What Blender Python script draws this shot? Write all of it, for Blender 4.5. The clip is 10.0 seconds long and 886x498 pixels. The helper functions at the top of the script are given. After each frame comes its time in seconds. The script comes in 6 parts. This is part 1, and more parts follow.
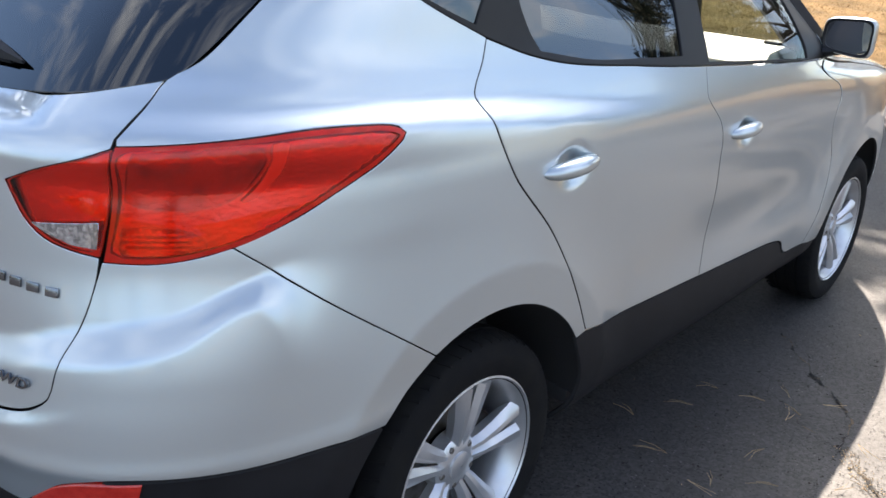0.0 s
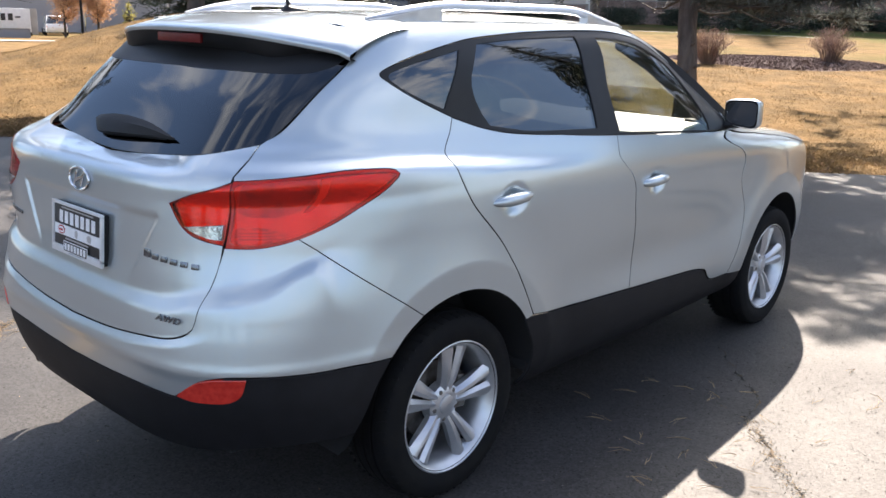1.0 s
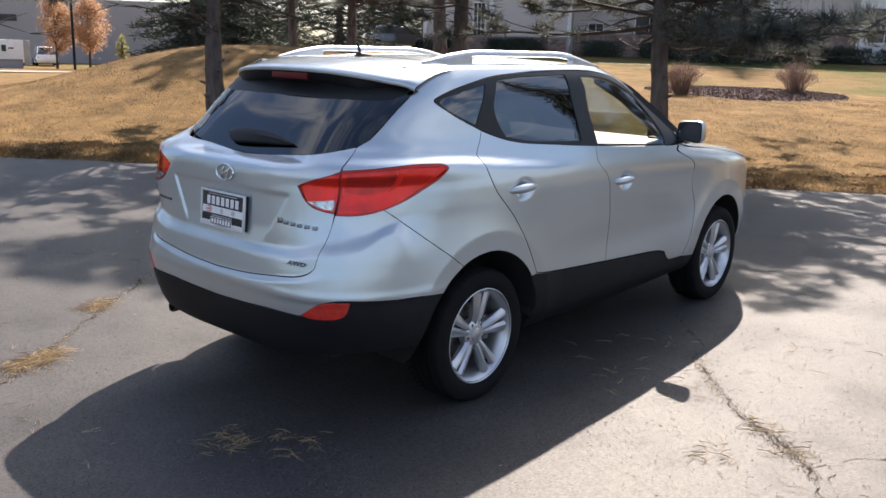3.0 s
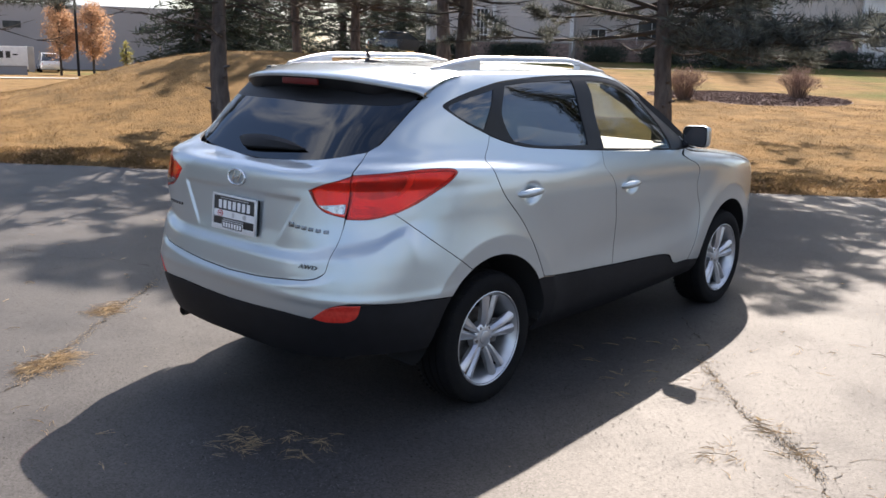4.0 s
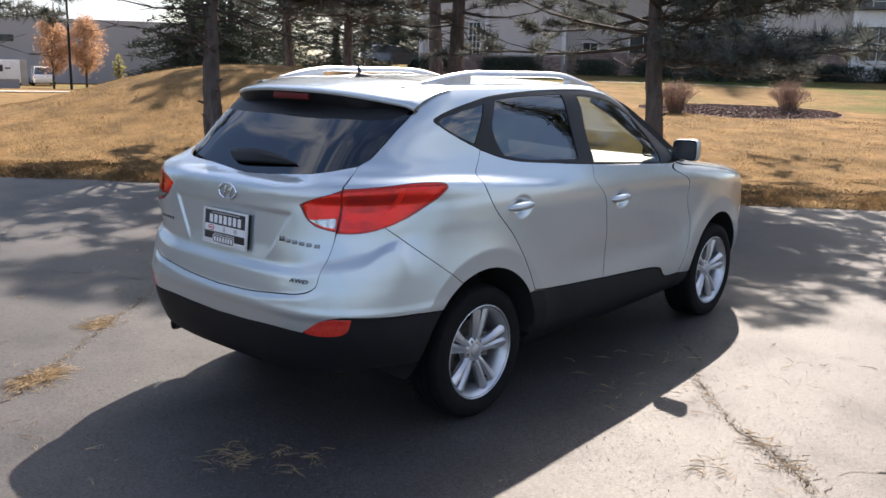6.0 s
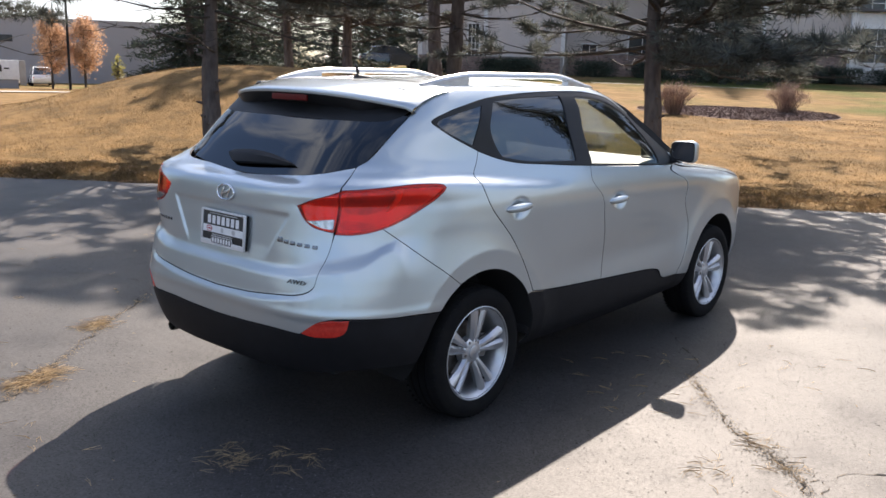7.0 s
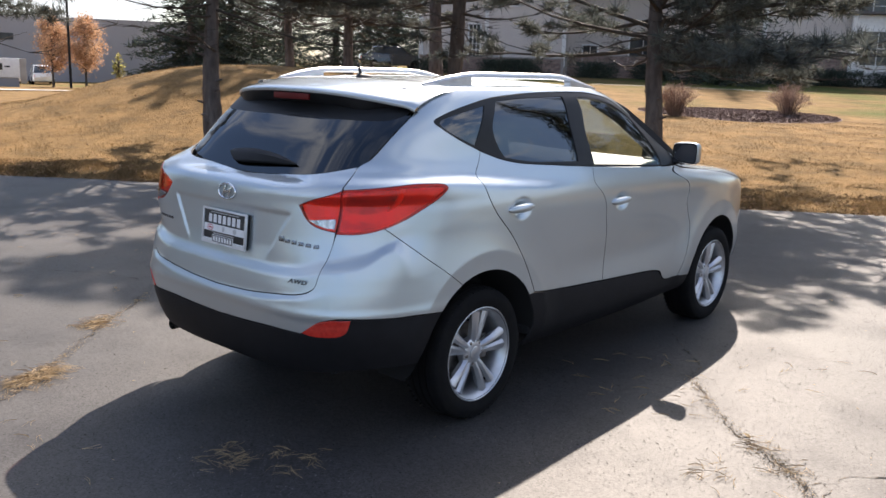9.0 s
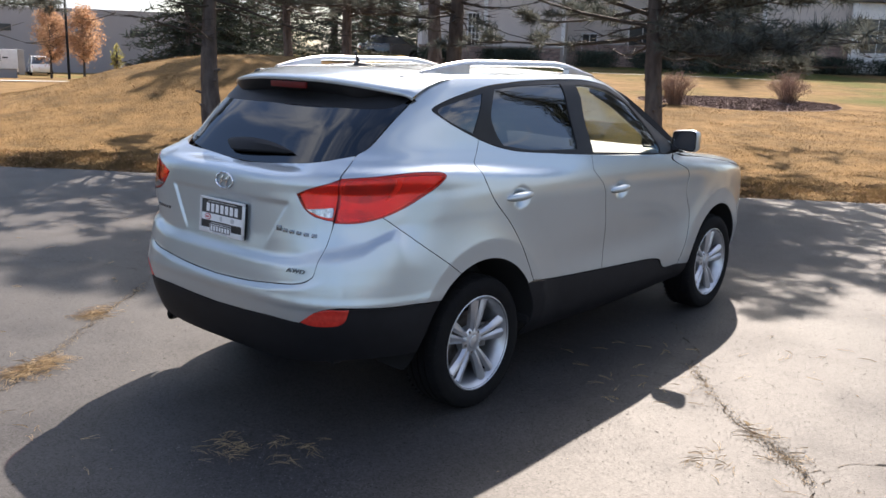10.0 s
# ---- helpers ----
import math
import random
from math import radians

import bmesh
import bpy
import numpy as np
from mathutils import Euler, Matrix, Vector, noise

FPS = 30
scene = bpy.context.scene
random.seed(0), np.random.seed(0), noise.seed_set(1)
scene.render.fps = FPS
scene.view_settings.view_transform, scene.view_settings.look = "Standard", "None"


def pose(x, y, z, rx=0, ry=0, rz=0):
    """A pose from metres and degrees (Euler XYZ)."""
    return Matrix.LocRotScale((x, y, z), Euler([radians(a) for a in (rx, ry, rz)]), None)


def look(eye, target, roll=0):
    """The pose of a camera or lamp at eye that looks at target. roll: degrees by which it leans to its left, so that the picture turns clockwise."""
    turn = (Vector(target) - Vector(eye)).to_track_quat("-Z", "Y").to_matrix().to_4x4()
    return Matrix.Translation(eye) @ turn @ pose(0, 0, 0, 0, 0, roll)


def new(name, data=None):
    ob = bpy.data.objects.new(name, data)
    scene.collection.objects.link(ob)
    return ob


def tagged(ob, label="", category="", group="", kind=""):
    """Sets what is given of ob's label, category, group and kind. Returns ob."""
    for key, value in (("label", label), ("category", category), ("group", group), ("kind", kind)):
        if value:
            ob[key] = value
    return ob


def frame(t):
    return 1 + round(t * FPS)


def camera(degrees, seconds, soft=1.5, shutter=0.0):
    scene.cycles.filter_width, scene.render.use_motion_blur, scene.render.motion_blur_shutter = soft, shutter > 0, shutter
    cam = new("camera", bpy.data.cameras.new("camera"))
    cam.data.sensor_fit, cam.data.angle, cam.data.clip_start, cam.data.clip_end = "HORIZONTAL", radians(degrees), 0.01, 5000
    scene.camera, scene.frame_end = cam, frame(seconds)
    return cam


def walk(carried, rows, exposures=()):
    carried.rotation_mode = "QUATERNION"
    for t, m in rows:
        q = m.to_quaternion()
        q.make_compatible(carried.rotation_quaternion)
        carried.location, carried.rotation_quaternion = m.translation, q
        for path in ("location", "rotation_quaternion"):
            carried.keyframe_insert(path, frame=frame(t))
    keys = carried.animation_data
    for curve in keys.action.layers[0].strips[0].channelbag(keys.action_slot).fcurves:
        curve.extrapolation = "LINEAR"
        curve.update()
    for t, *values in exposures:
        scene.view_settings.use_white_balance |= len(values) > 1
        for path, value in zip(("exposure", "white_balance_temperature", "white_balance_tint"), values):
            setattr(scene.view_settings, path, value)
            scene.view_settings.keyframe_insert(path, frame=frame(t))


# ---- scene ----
cam = camera(53.3, 10.0, soft=1.6)
PATH = [
    (0, (1.938, -1.43, 1.588), (0.742, 0.003, 0.868), 3.7),
    (0.5, (2.392, -1.815, 1.613), (1.125, -0.387, 1.016), 3.4),
    (1, (2.765, -2.142, 1.676), (1.46, -0.717, 1.16), 1.4),
    (1.5, (3.047, -2.572, 1.708), (1.785, -1.101, 1.215), 2.0),
    (2, (3.35, -2.868, 1.703), (2.04, -1.435, 1.226), 1.7),
    (2.5, (3.466, -3.133, 1.737), (2.178, -1.673, 1.28), 1.5),
    (4, (3.483, -3.318, 1.74), (2.189, -1.857, 1.301), 1.4),
    (4.5, (3.497, -3.307, 1.748), (2.202, -1.844, 1.321), 1.2),
    (5, (3.498, -3.314, 1.747), (2.207, -1.845, 1.329), 1.2),
    (5.5, (3.496, -3.317, 1.747), (2.208, -1.844, 1.335), 1.3),
    (7, (3.502, -3.316, 1.749), (2.217, -1.839, 1.341), 1.5),
    (7.5, (3.504, -3.322, 1.751), (2.218, -1.844, 1.351), 1.7),
    (8, (3.508, -3.317, 1.751), (2.225, -1.833, 1.36), 1.7),
    (8.5, (3.502, -3.315, 1.746), (2.22, -1.833, 1.348), 1.8),
    (9, (3.488, -3.314, 1.745), (2.203, -1.836, 1.338), 1.8),
    (9.5, (3.49, -3.309, 1.74), (2.203, -1.836, 1.324), 1.8),
    (10, (3.484, -3.3, 1.736), (2.203, -1.825, 1.307), 1.6),
]
walk(cam, [(t, look(eye, target, roll)) for t, eye, target, roll in PATH],
     exposures=[(0.0, 2.01, 6950, 12), (0.5, 1.91, 6900, 12.5), (1.0, 1.75, 6850, 13), (1.5, 1.49, 6800, 13), (2.0, 1.29, 6800, 14), (4.0, 1.33, 6800, 14), (10.0, 1.31, 6800, 14)])

# ---- daylight ----
SUN = Vector((-.478, .948, 1.0)).normalized()
world = bpy.data.worlds.new("sky")
scene.world = world
world.use_nodes = True
wt = world.node_tree
wt.nodes.clear()


def wnode(kind, **values):
    n = wt.nodes.new(kind)
    for key, value in values.items():
        n.inputs[key].default_value = value
    return n


sky = wt.nodes.new("ShaderNodeTexSky")
sky.sky_type, sky.sun_disc = "NISHITA", False
sky.sun_elevation, sky.sun_rotation = math.asin(SUN.z), math.atan2(SUN.x, SUN.y)
sky.air_density, sky.dust_density, sky.ozone_density = 1.0, 1.5, 1.5
# broken cloud all over the sky
place = wt.nodes.new("ShaderNodeTexCoord")
squash = wnode("ShaderNodeMapping", Scale=(1.0, 1.0, 2.2))
wisps = wnode("ShaderNodeTexNoise", Scale=4.2, Detail=7.0, Roughness=0.55, Distortion=0.5)
cover = wnode("ShaderNodeMapRange")
cover.inputs["From Min"].default_value, cover.inputs["From Max"].default_value = .46, .65
# the cloud thins out overhead
up = wt.nodes.new("ShaderNodeSeparateXYZ")
thin = wnode("ShaderNodeMapRange")
thin.inputs["From Min"].default_value, thin.inputs["From Max"].default_value = .78, .97
thin.inputs["To Min"].default_value, thin.inputs["To Max"].default_value = 1.0, .2
veil = wnode("ShaderNodeMath")
veil.operation = "MULTIPLY"
clear = wt.nodes.new("ShaderNodeMixRGB")
clear.blend_type = "MULTIPLY"
clear.inputs["Fac"].default_value = 1.0
clear.inputs["Color2"].default_value = (1.0, 1.15, 1.32, 1)
cloud = wt.nodes.new("ShaderNodeMixRGB")
cloud.inputs["Color2"].default_value = (7.2, 7.8, 8.8, 1)
# bright haze round the sun
aim = wnode("ShaderNodeVectorMath")
aim.operation = "DOT_PRODUCT"
aim.inputs[1].default_value = SUN
keep_up = wnode("ShaderNodeMath")
keep_up.operation = "MAXIMUM"
keep_up.inputs[1].default_value = 0.0
narrow = wnode("ShaderNodeMath")
narrow.operation = "POWER"
narrow.inputs[1].default_value = 30.0
haze = wt.nodes.new("ShaderNodeMixRGB")
haze.inputs["Color2"].default_value = (48, 47, 45, 1)
shine = wnode("ShaderNodeBackground", Strength=0.069)
wout = wt.nodes.new("ShaderNodeOutputWorld")
for a, b in ((place.outputs["Generated"], squash.inputs["Vector"]), (squash.outputs["Vector"], wisps.inputs["Vector"]),
             (wisps.outputs["Fac"], cover.inputs["Value"]), (place.outputs["Generated"], up.inputs[0]), (up.outputs["Z"], thin.inputs["Value"]), (cover.outputs["Result"], veil.inputs[0]), (thin.outputs["Result"], veil.inputs[1]), (veil.outputs[0], cloud.inputs["Fac"]),
             (sky.outputs["Color"], clear.inputs["Color1"]), (clear.outputs["Color"], cloud.inputs["Color1"]), (place.outputs["Generated"], aim.inputs[0]), (aim.outputs["Value"], keep_up.inputs[0]), (keep_up.outputs[0], narrow.inputs[0]),
             (narrow.outputs[0], haze.inputs["Fac"]), (cloud.outputs["Color"], haze.inputs["Color1"]), (haze.outputs["Color"], shine.inputs["Color"]),
             (shine.outputs["Background"], wout.inputs["Surface"])):
    wt.links.new(a, b)
lamp = bpy.data.lights.new("sun", "SUN")
lamp.energy, lamp.angle, lamp.color = 5.0, radians(.55), (1.0, .92, .84)
sun = new("sun", lamp)
sun.matrix_world = look((0, 0, 30), Vector((0, 0, 30)) - SUN)

# ---- materials ----
def material(name, color=(.5, .5, .5), rough=.5, metal=0.0, second=None, scale=8.0, fine=0.0, fine_scale=200.0, coat=0.0,
             stretch=(1, 1, 1), bump_at=None, random_hue=0.0, detail=4.0, low=.35, high=.65, coat_rough=.03, rough_var=0.0, spec=None):
    """A node material: a base colour that wanders to a second one in patches, with fine relief."""
    m = bpy.data.materials.new(name)
    m.use_nodes = True
    t = m.node_tree
    b = t.nodes["Principled BSDF"]
    b.inputs["Base Color"].default_value = (*color, 1)
    b.inputs["Roughness"].default_value = rough
    b.inputs["Metallic"].default_value = metal
    b.inputs["Coat Weight"].default_value = coat
    b.inputs["Coat Roughness"].default_value = coat_rough
    if spec is not None:
        b.inputs["Specular IOR Level"].default_value = spec
    co = t.nodes.new("ShaderNodeTexCoord")
    mp = t.nodes.new("ShaderNodeMapping")
    mp.inputs["Scale"].default_value = stretch
    t.links.new(co.outputs["Object"], mp.inputs["Vector"])

    def noise_node(s, d=4.0):
        n = t.nodes.new("ShaderNodeTexNoise")
        n.inputs["Scale"].default_value, n.inputs["Detail"].default_value = s, d
        t.links.new(mp.outputs["Vector"], n.inputs["Vector"])
        return n
    last = None
    if second:
        n = noise_node(scale, detail)
        r = t.nodes.new("ShaderNodeMapRange")
        r.inputs["From Min"].default_value, r.inputs["From Max"].default_value = low, high
        t.links.new(n.outputs["Fac"], r.inputs["Value"])
        mix = t.nodes.new("ShaderNodeMixRGB")
        mix.inputs["Color1"].default_value, mix.inputs["Color2"].default_value = (*color, 1), (*second, 1)
        t.links.new(r.outputs["Result"], mix.inputs["Fac"])
        last = mix.outputs["Color"]
        if rough_var:
            rr = t.nodes.new("ShaderNodeMapRange")
            rr.inputs["To Min"].default_value, rr.inputs["To Max"].default_value = rough - rough_var, rough + rough_var
            t.links.new(n.outputs["Fac"], rr.inputs["Value"])
            t.links.new(rr.outputs["Result"], b.inputs["Roughness"])
    if random_hue:
        info = t.nodes.new("ShaderNodeNewGeometry")
        vary = t.nodes.new("ShaderNodeMapRange")
        vary.inputs["To Min"].default_value, vary.inputs["To Max"].default_value = 1 - random_hue, 1 + random_hue
        t.links.new(info.outputs["Random Per Island"], vary.inputs["Value"])
        hsv = t.nodes.new("ShaderNodeHueSaturation")
        hsv.inputs["Color"].default_value = (*color, 1)
        if last:
            t.links.new(last, hsv.inputs["Color"])
        t.links.new(vary.outputs["Result"], hsv.inputs["Value"])
        last = hsv.outputs["Color"]
    if last:
        t.links.new(last, b.inputs["Base Color"])
    if fine:
        n = noise_node(fine_scale, 6.0)
        bp = t.nodes.new("ShaderNodeBump")
        bp.inputs["Strength"].default_value, bp.inputs["Distance"].default_value = fine, bump_at or .01
        t.links.new(n.outputs["Fac"], bp.inputs["Height"])
        t.links.new(bp.outputs["Normal"], b.inputs["Normal"])
    return m


def pane(name, tint, base=.07, rough=0.0, peak=1.0):
    """A sheet of glass: it lets tinted light through and mirrors more at a glance."""
    m = bpy.data.materials.new(name)
    m.use_nodes = True
    t = m.node_tree
    t.nodes.clear()
    f = t.nodes.new("ShaderNodeLayerWeight")
    f.inputs["Blend"].default_value = .5
    p, k = t.nodes.new("ShaderNodeMath"), t.nodes.new("ShaderNodeMath")
    p.operation, k.operation = "POWER", "MULTIPLY_ADD"
    p.inputs[1].default_value = 5.0
    k.inputs[1].default_value, k.inputs[2].default_value = peak * (1 - base), base
    a, b = t.nodes.new("ShaderNodeBsdfTransparent"), t.nodes.new("ShaderNodeBsdfGlossy")
    a.inputs["Color"].default_value, b.inputs["Color"].default_value = (*tint, 1), (1, 1, 1, 1)
    b.inputs["Roughness"].default_value = rough
    mix, out = t.nodes.new("ShaderNodeMixShader"), t.nodes.new("ShaderNodeOutputMaterial")
    for u, v in ((f.outputs["Facing"], p.inputs[0]), (p.outputs[0], k.inputs[0]), (k.outputs[0], mix.inputs[0]), (a.outputs[0], mix.inputs[1]), (b.outputs[0], mix.inputs[2]), (mix.outputs[0], out.inputs[0])):
        t.links.new(u, v)
    return m


def asphalt_material():
    """Worn asphalt: mottled binder, pale stone chips and dark pits."""
    m = material("worn_asphalt", (.029, .0280, .0292), .60, second=(.050, .047, .0465), scale=1.3, rough_var=.05, spec=.31, fine=.25, fine_scale=190, bump_at=.004, low=.3, high=.7)
    t = m.node_tree
    b = t.nodes["Principled BSDF"]
    link_in = b.inputs["Base Color"].links[0]
    bump_in = b.inputs["Normal"].links[0]
    co = t.nodes.new("ShaderNodeTexCoord")
    chips = t.nodes.new("ShaderNodeTexVoronoi")
    chips.inputs["Scale"].default_value = 120
    t.links.new(co.outputs["Object"], chips.inputs["Vector"])
    sep = t.nodes.new("ShaderNodeSeparateColor")
    t.links.new(chips.outputs["Color"], sep.inputs[0])
    ramp = t.nodes.new("ShaderNodeMapRange")
    ramp.inputs["To Min"].default_value, ramp.inputs["To Max"].default_value = .62, 1.45
    t.links.new(sep.outputs[0], ramp.inputs["Value"])
    hsv = t.nodes.new("ShaderNodeHueSaturation")
    t.links.new(link_in.from_socket, hsv.inputs["Color"])
    t.links.new(ramp.outputs["Result"], hsv.inputs["Value"])
    # pits: scattered dark hollows, some of them rough
    pits = t.nodes.new("ShaderNodeTexNoise")
    pits.inputs["Scale"].default_value, pits.inputs["Detail"].default_value = 95, 3
    t.links.new(co.outputs["Object"], pits.inputs["Vector"])
    pit = t.nodes.new("ShaderNodeMapRange")
    pit.inputs["From Min"].default_value, pit.inputs["From Max"].default_value = .64, .69
    t.links.new(pits.outputs["Fac"], pit.inputs["Value"])
    dark = t.nodes.new("ShaderNodeMixRGB")
    dark.inputs["Color2"].default_value = (.008, .008, .009, 1)
    t.links.new(pit.outputs["Result"], dark.inputs["Fac"])
    t.links.new(hsv.outputs["Color"], dark.inputs["Color1"])
    t.links.new(dark.outputs["Color"], b.inputs["Base Color"])
    # stone and binder shine, pits and damp stains do not
    stain = t.nodes.new("ShaderNodeTexNoise")
    stain.inputs["Scale"].default_value, stain.inputs["Detail"].default_value = 1.7, 6
    t.links.new(co.outputs["Object"], stain.inputs["Vector"])
    worn = t.nodes.new("ShaderNodeMapRange")
    worn.inputs["From Min"].default_value, worn.inputs["From Max"].default_value = .36, .52
    worn.inputs["To Min"].default_value, worn.inputs["To Max"].default_value = .29, .41
    t.links.new(stain.outputs["Fac"], worn.inputs["Value"])
    grit = t.nodes.new("ShaderNodeMapRange")
    grit.inputs["To Min"].default_value, grit.inputs["To Max"].default_value = .72, 1.22
    t.links.new(sep.outputs[1], grit.inputs["Value"])
    hole = t.nodes.new("ShaderNodeMapRange")
    hole.inputs["To Min"].default_value, hole.inputs["To Max"].default_value = 1.0, .12
    t.links.new(pit.outputs["Result"], hole.inputs["Value"])
    times = [t.nodes.new("ShaderNodeMath") for _ in range(2)]
    for node in times:
        node.operation = "MULTIPLY"
    t.links.new(worn.outputs["Result"], times[0].inputs[0])
    t.links.new(grit.outputs["Result"], times[0].inputs[1])
    t.links.new(times[0].outputs[0], times[1].inputs[0])
    t.links.new(hole.outputs["Result"], times[1].inputs[1])
    t.links.new(times[1].outputs[0], b.inputs["Specular IOR Level"])
    deep = t.nodes.new("ShaderNodeBump")
    deep.invert = True
    b.inputs["Specular Tint"].default_value = (1.0, .95, .86, 1)
    deep.inputs["Strength"].default_value, deep.inputs["Distance"].default_value = .3, .005
    t.links.new(pit.outputs["Result"], deep.inputs["Height"])
    t.links.new(bump_in.from_socket, deep.inputs["Normal"])
    t.links.new(deep.outputs["Normal"], b.inputs["Normal"])
    return m


PAINT = material("silver_metallic_paint", (.535, .590, .612), .31, .75, second=(.515, .568, .588), scale=2.0, coat=1.0, coat_rough=.02, fine=.012, fine_scale=2500, bump_at=.001)
BLACK = material("grained_black_plastic", (.007, .007, .0085), .58, second=(.010, .010, .012), spec=.25, scale=12, fine=.15, fine_scale=700, bump_at=.002)
GLOSS_BLACK = material("satin_black_trim", (.010, .010, .011), .42, second=(.014, .014, .015), scale=9, spec=.3)
DARK = material("black_lining", (.010, .010, .012), .9, second=(.01, .01, .01), scale=20)
RUBBER = material("tyre_rubber", (.007, .007, .008), .8, second=(.011, .0105, .010), spec=.14, scale=14, fine=.2, fine_scale=300, bump_at=.003)
ALLOY = material("silver_alloy", (.60, .61, .63), .33, .75, second=(.54, .55, .57), scale=18, coat=.4)
STEEL = material("brake_steel", (.25, .24, .23), .45, .9, second=(.16, .14, .12), scale=30)
CHROME = material("chrome", (.75, .76, .78), .10, 1.0, second=(.68, .69, .71), scale=25)
CHROME_WHITE = material("bright_frame", (.82, .83, .84), .28, .35, second=(.74, .75, .76), scale=25)
WHITE_INK = material("white_print", (.86, .86, .86), .5, second=(.80, .80, .80), scale=30)
BLACK_INK = material("black_print", (.015, .015, .016), .4, second=(.025, .025, .025), scale=30)
RED_INK = material("red_print", (.55, .03, .04), .5, second=(.45, .03, .03), scale=40)
BEIGE = material("pale_beige_vinyl", (.85, .85, .84), .65, second=(.74, .73, .70), scale=9, fine=.2, fine_scale=300, bump_at=.002)
FABRIC = material("beige_seat_cloth", (.42, .38, .32), .9, second=(.34, .31, .26), scale=15, fine=.3, fine_scale=500, bump_at=.002)
DARK_GLASS = pane("privacy_glass", (.013, .015, .017), .085)
SIDE_GLASS = pane("side_privacy_glass", (.016, .019, .020), .125)
CLEAR_GLASS = pane("green_tinted_glass", (.60, .64, .60), .05)
WINDSHIELD = pane("windshield_glass", (.50, .60, .55), .03, peak=.2)
RED_LENS = pane("red_lens", (.95, .13, .065), .035)
CLEAR_LENS = pane("clear_lens", (.93, .93, .93), .06)
RED_PLASTIC = material("red_reflector", (.62, .035, .02), .16, second=(.50, .02, .012), scale=60, coat=.8, fine=.25, fine_scale=260, bump_at=.003)
REFLECTOR = material("lamp_bowl", (.86, .82, .80), .16, .80, second=(.70, .64, .62), low=.40, high=.70, scale=9, fine=.18, fine_scale=90, bump_at=.006)
BADGE = material("dark_chrome", (.22, .23, .25), .2, 1.0, second=(.17, .18, .20), scale=25)
# the lamp bowl again in a darker, patchy tone
LAMP_DARK = material("darker_lamp_dish", (.62, .55, .53), .14, .80, second=(.36, .30, .29), low=.45, high=.68, scale=22, fine=.25, fine_scale=90, bump_at=.006)
LAMP_BRIGHT = material("bright_lamp_rib", (.92, .90, .88), .25, .35, second=(.84, .82, .80), scale=20)
# Grey mottle paints the bright and dark reflections of a faceted bowl.
PAINTED_FACETS = material("painted_lamp_facets", (.70, .70, .71), .12, .9, second=(.34, .34, .36), scale=130, low=.42, high=.60, detail=2.0)
LAMP_EDGE = material("lamp_edge", (.62, .54, .53), .4, .2, second=(.50, .43, .42), scale=30)
DARK_RED = material("unlit_red_lens", (.13, .008, .008), .4, second=(.10, .006, .006), scale=40, spec=.25)
MIRROR = material("mirror_glass", (.80, .82, .84), .01, 1.0, second=(.78, .80, .82), scale=5)

ASPHALT = asphalt_material()
CRACK = material("crack_fill", (.012, .011, .010), .95, second=(.10, .07, .04), scale=16, low=.5, high=.6, fine=.4, fine_scale=120)
GRASS_SOIL = material("dry_lawn", (.246, .155, .071), .95, second=(.136, .092, .045), spec=.05, scale=1.4, fine=.8, fine_scale=60, bump_at=.03, detail=14, low=.40, high=.60)
BLADES = material("dry_grass_blades", (.264, .170, .083), .8, second=(.148, .101, .050), spec=.06, scale=.9, random_hue=.45)
LITTER = material("brown_leaf_litter", (.34, .22, .125), .9, second=(.20, .13, .075), spec=.1, scale=3, random_hue=.45)
BARK = material("pine_bark", spec=.1, color=(.165, .140, .128), rough=.95, second=(.085, .072, .068), scale=9, fine=1.0, fine_scale=28, bump_at=.03, stretch=(1, 1, .35))
TWIG = material("twig_bark", (.07, .058, .050), .95, second=(.042, .036, .030), scale=12)
NEEDLES = material("pine_needles", (.082, .095, .086), .75, second=(.120, .127, .110), scale=1.2, random_hue=.4)
SPRUCE = material("spruce_needles", (.035, .050, .036), .8, second=(.055, .070, .046), scale=1.5, random_hue=.35)
LIGHT_GRIT = material("pale_grit", (.22, .21, .20), .9, second=(.11, .105, .10), spec=.2, scale=60, random_hue=.5)
BARK_BITS = material("bark_bits", (.040, .030, .022), .95, second=(.018, .015, .013), spec=.1, scale=40, random_hue=.5)
DEAD = material("fallen_needles", (.48, .36, .21), .95, spec=.1, second=(.34, .245, .145), scale=15, random_hue=.3)
ORANGE = material("orange_leaves", (.42, .245, .145), .8, second=(.48, .31, .19), scale=.8, random_hue=.3)
YELLOW = material("yellow_green_leaves", (.27, .26, .09), .8, second=(.32, .26, .09), scale=.8, random_hue=.3)
RUSSET = material("russet_twigs", (.30, .20, .165), .9, second=(.36, .255, .21), scale=5, random_hue=.4)
MULCH = material("bark_mulch", spec=.1, color=(.25, .185, .165), rough=.95, second=(.15, .11, .10), scale=25, fine=1.0, fine_scale=60, bump_at=.03)
SIDING = material("beige_siding", (.62, .56, .52), .75, second=(.55, .50, .46), scale=.6)
BRICK = material("brown_brick", (.34, .235, .20), .9, second=(.25, .175, .15), scale=6, fine=.4, fine_scale=40, bump_at=.01, random_hue=.3)
MORTAR = material("grey_mortar", (.40, .37, .34), .95, second=(.33, .30, .28), scale=9)
ROOF = material("grey_shingles", (.13, .12, .12), .9, second=(.09, .085, .085), scale=4)
WHITE_PAINT = material("white_painted_wood", (.78, .78, .76), .5, second=(.70, .70, .69), scale=6)
GREY_WALL = material("grey_precast_wall", (.31, .30, .31), .85, second=(.265, .257, .265), scale=.25)
CONCRETE = material("pale_concrete", (.40, .37, .33), .9, second=(.33, .31, .275), scale=1.5)
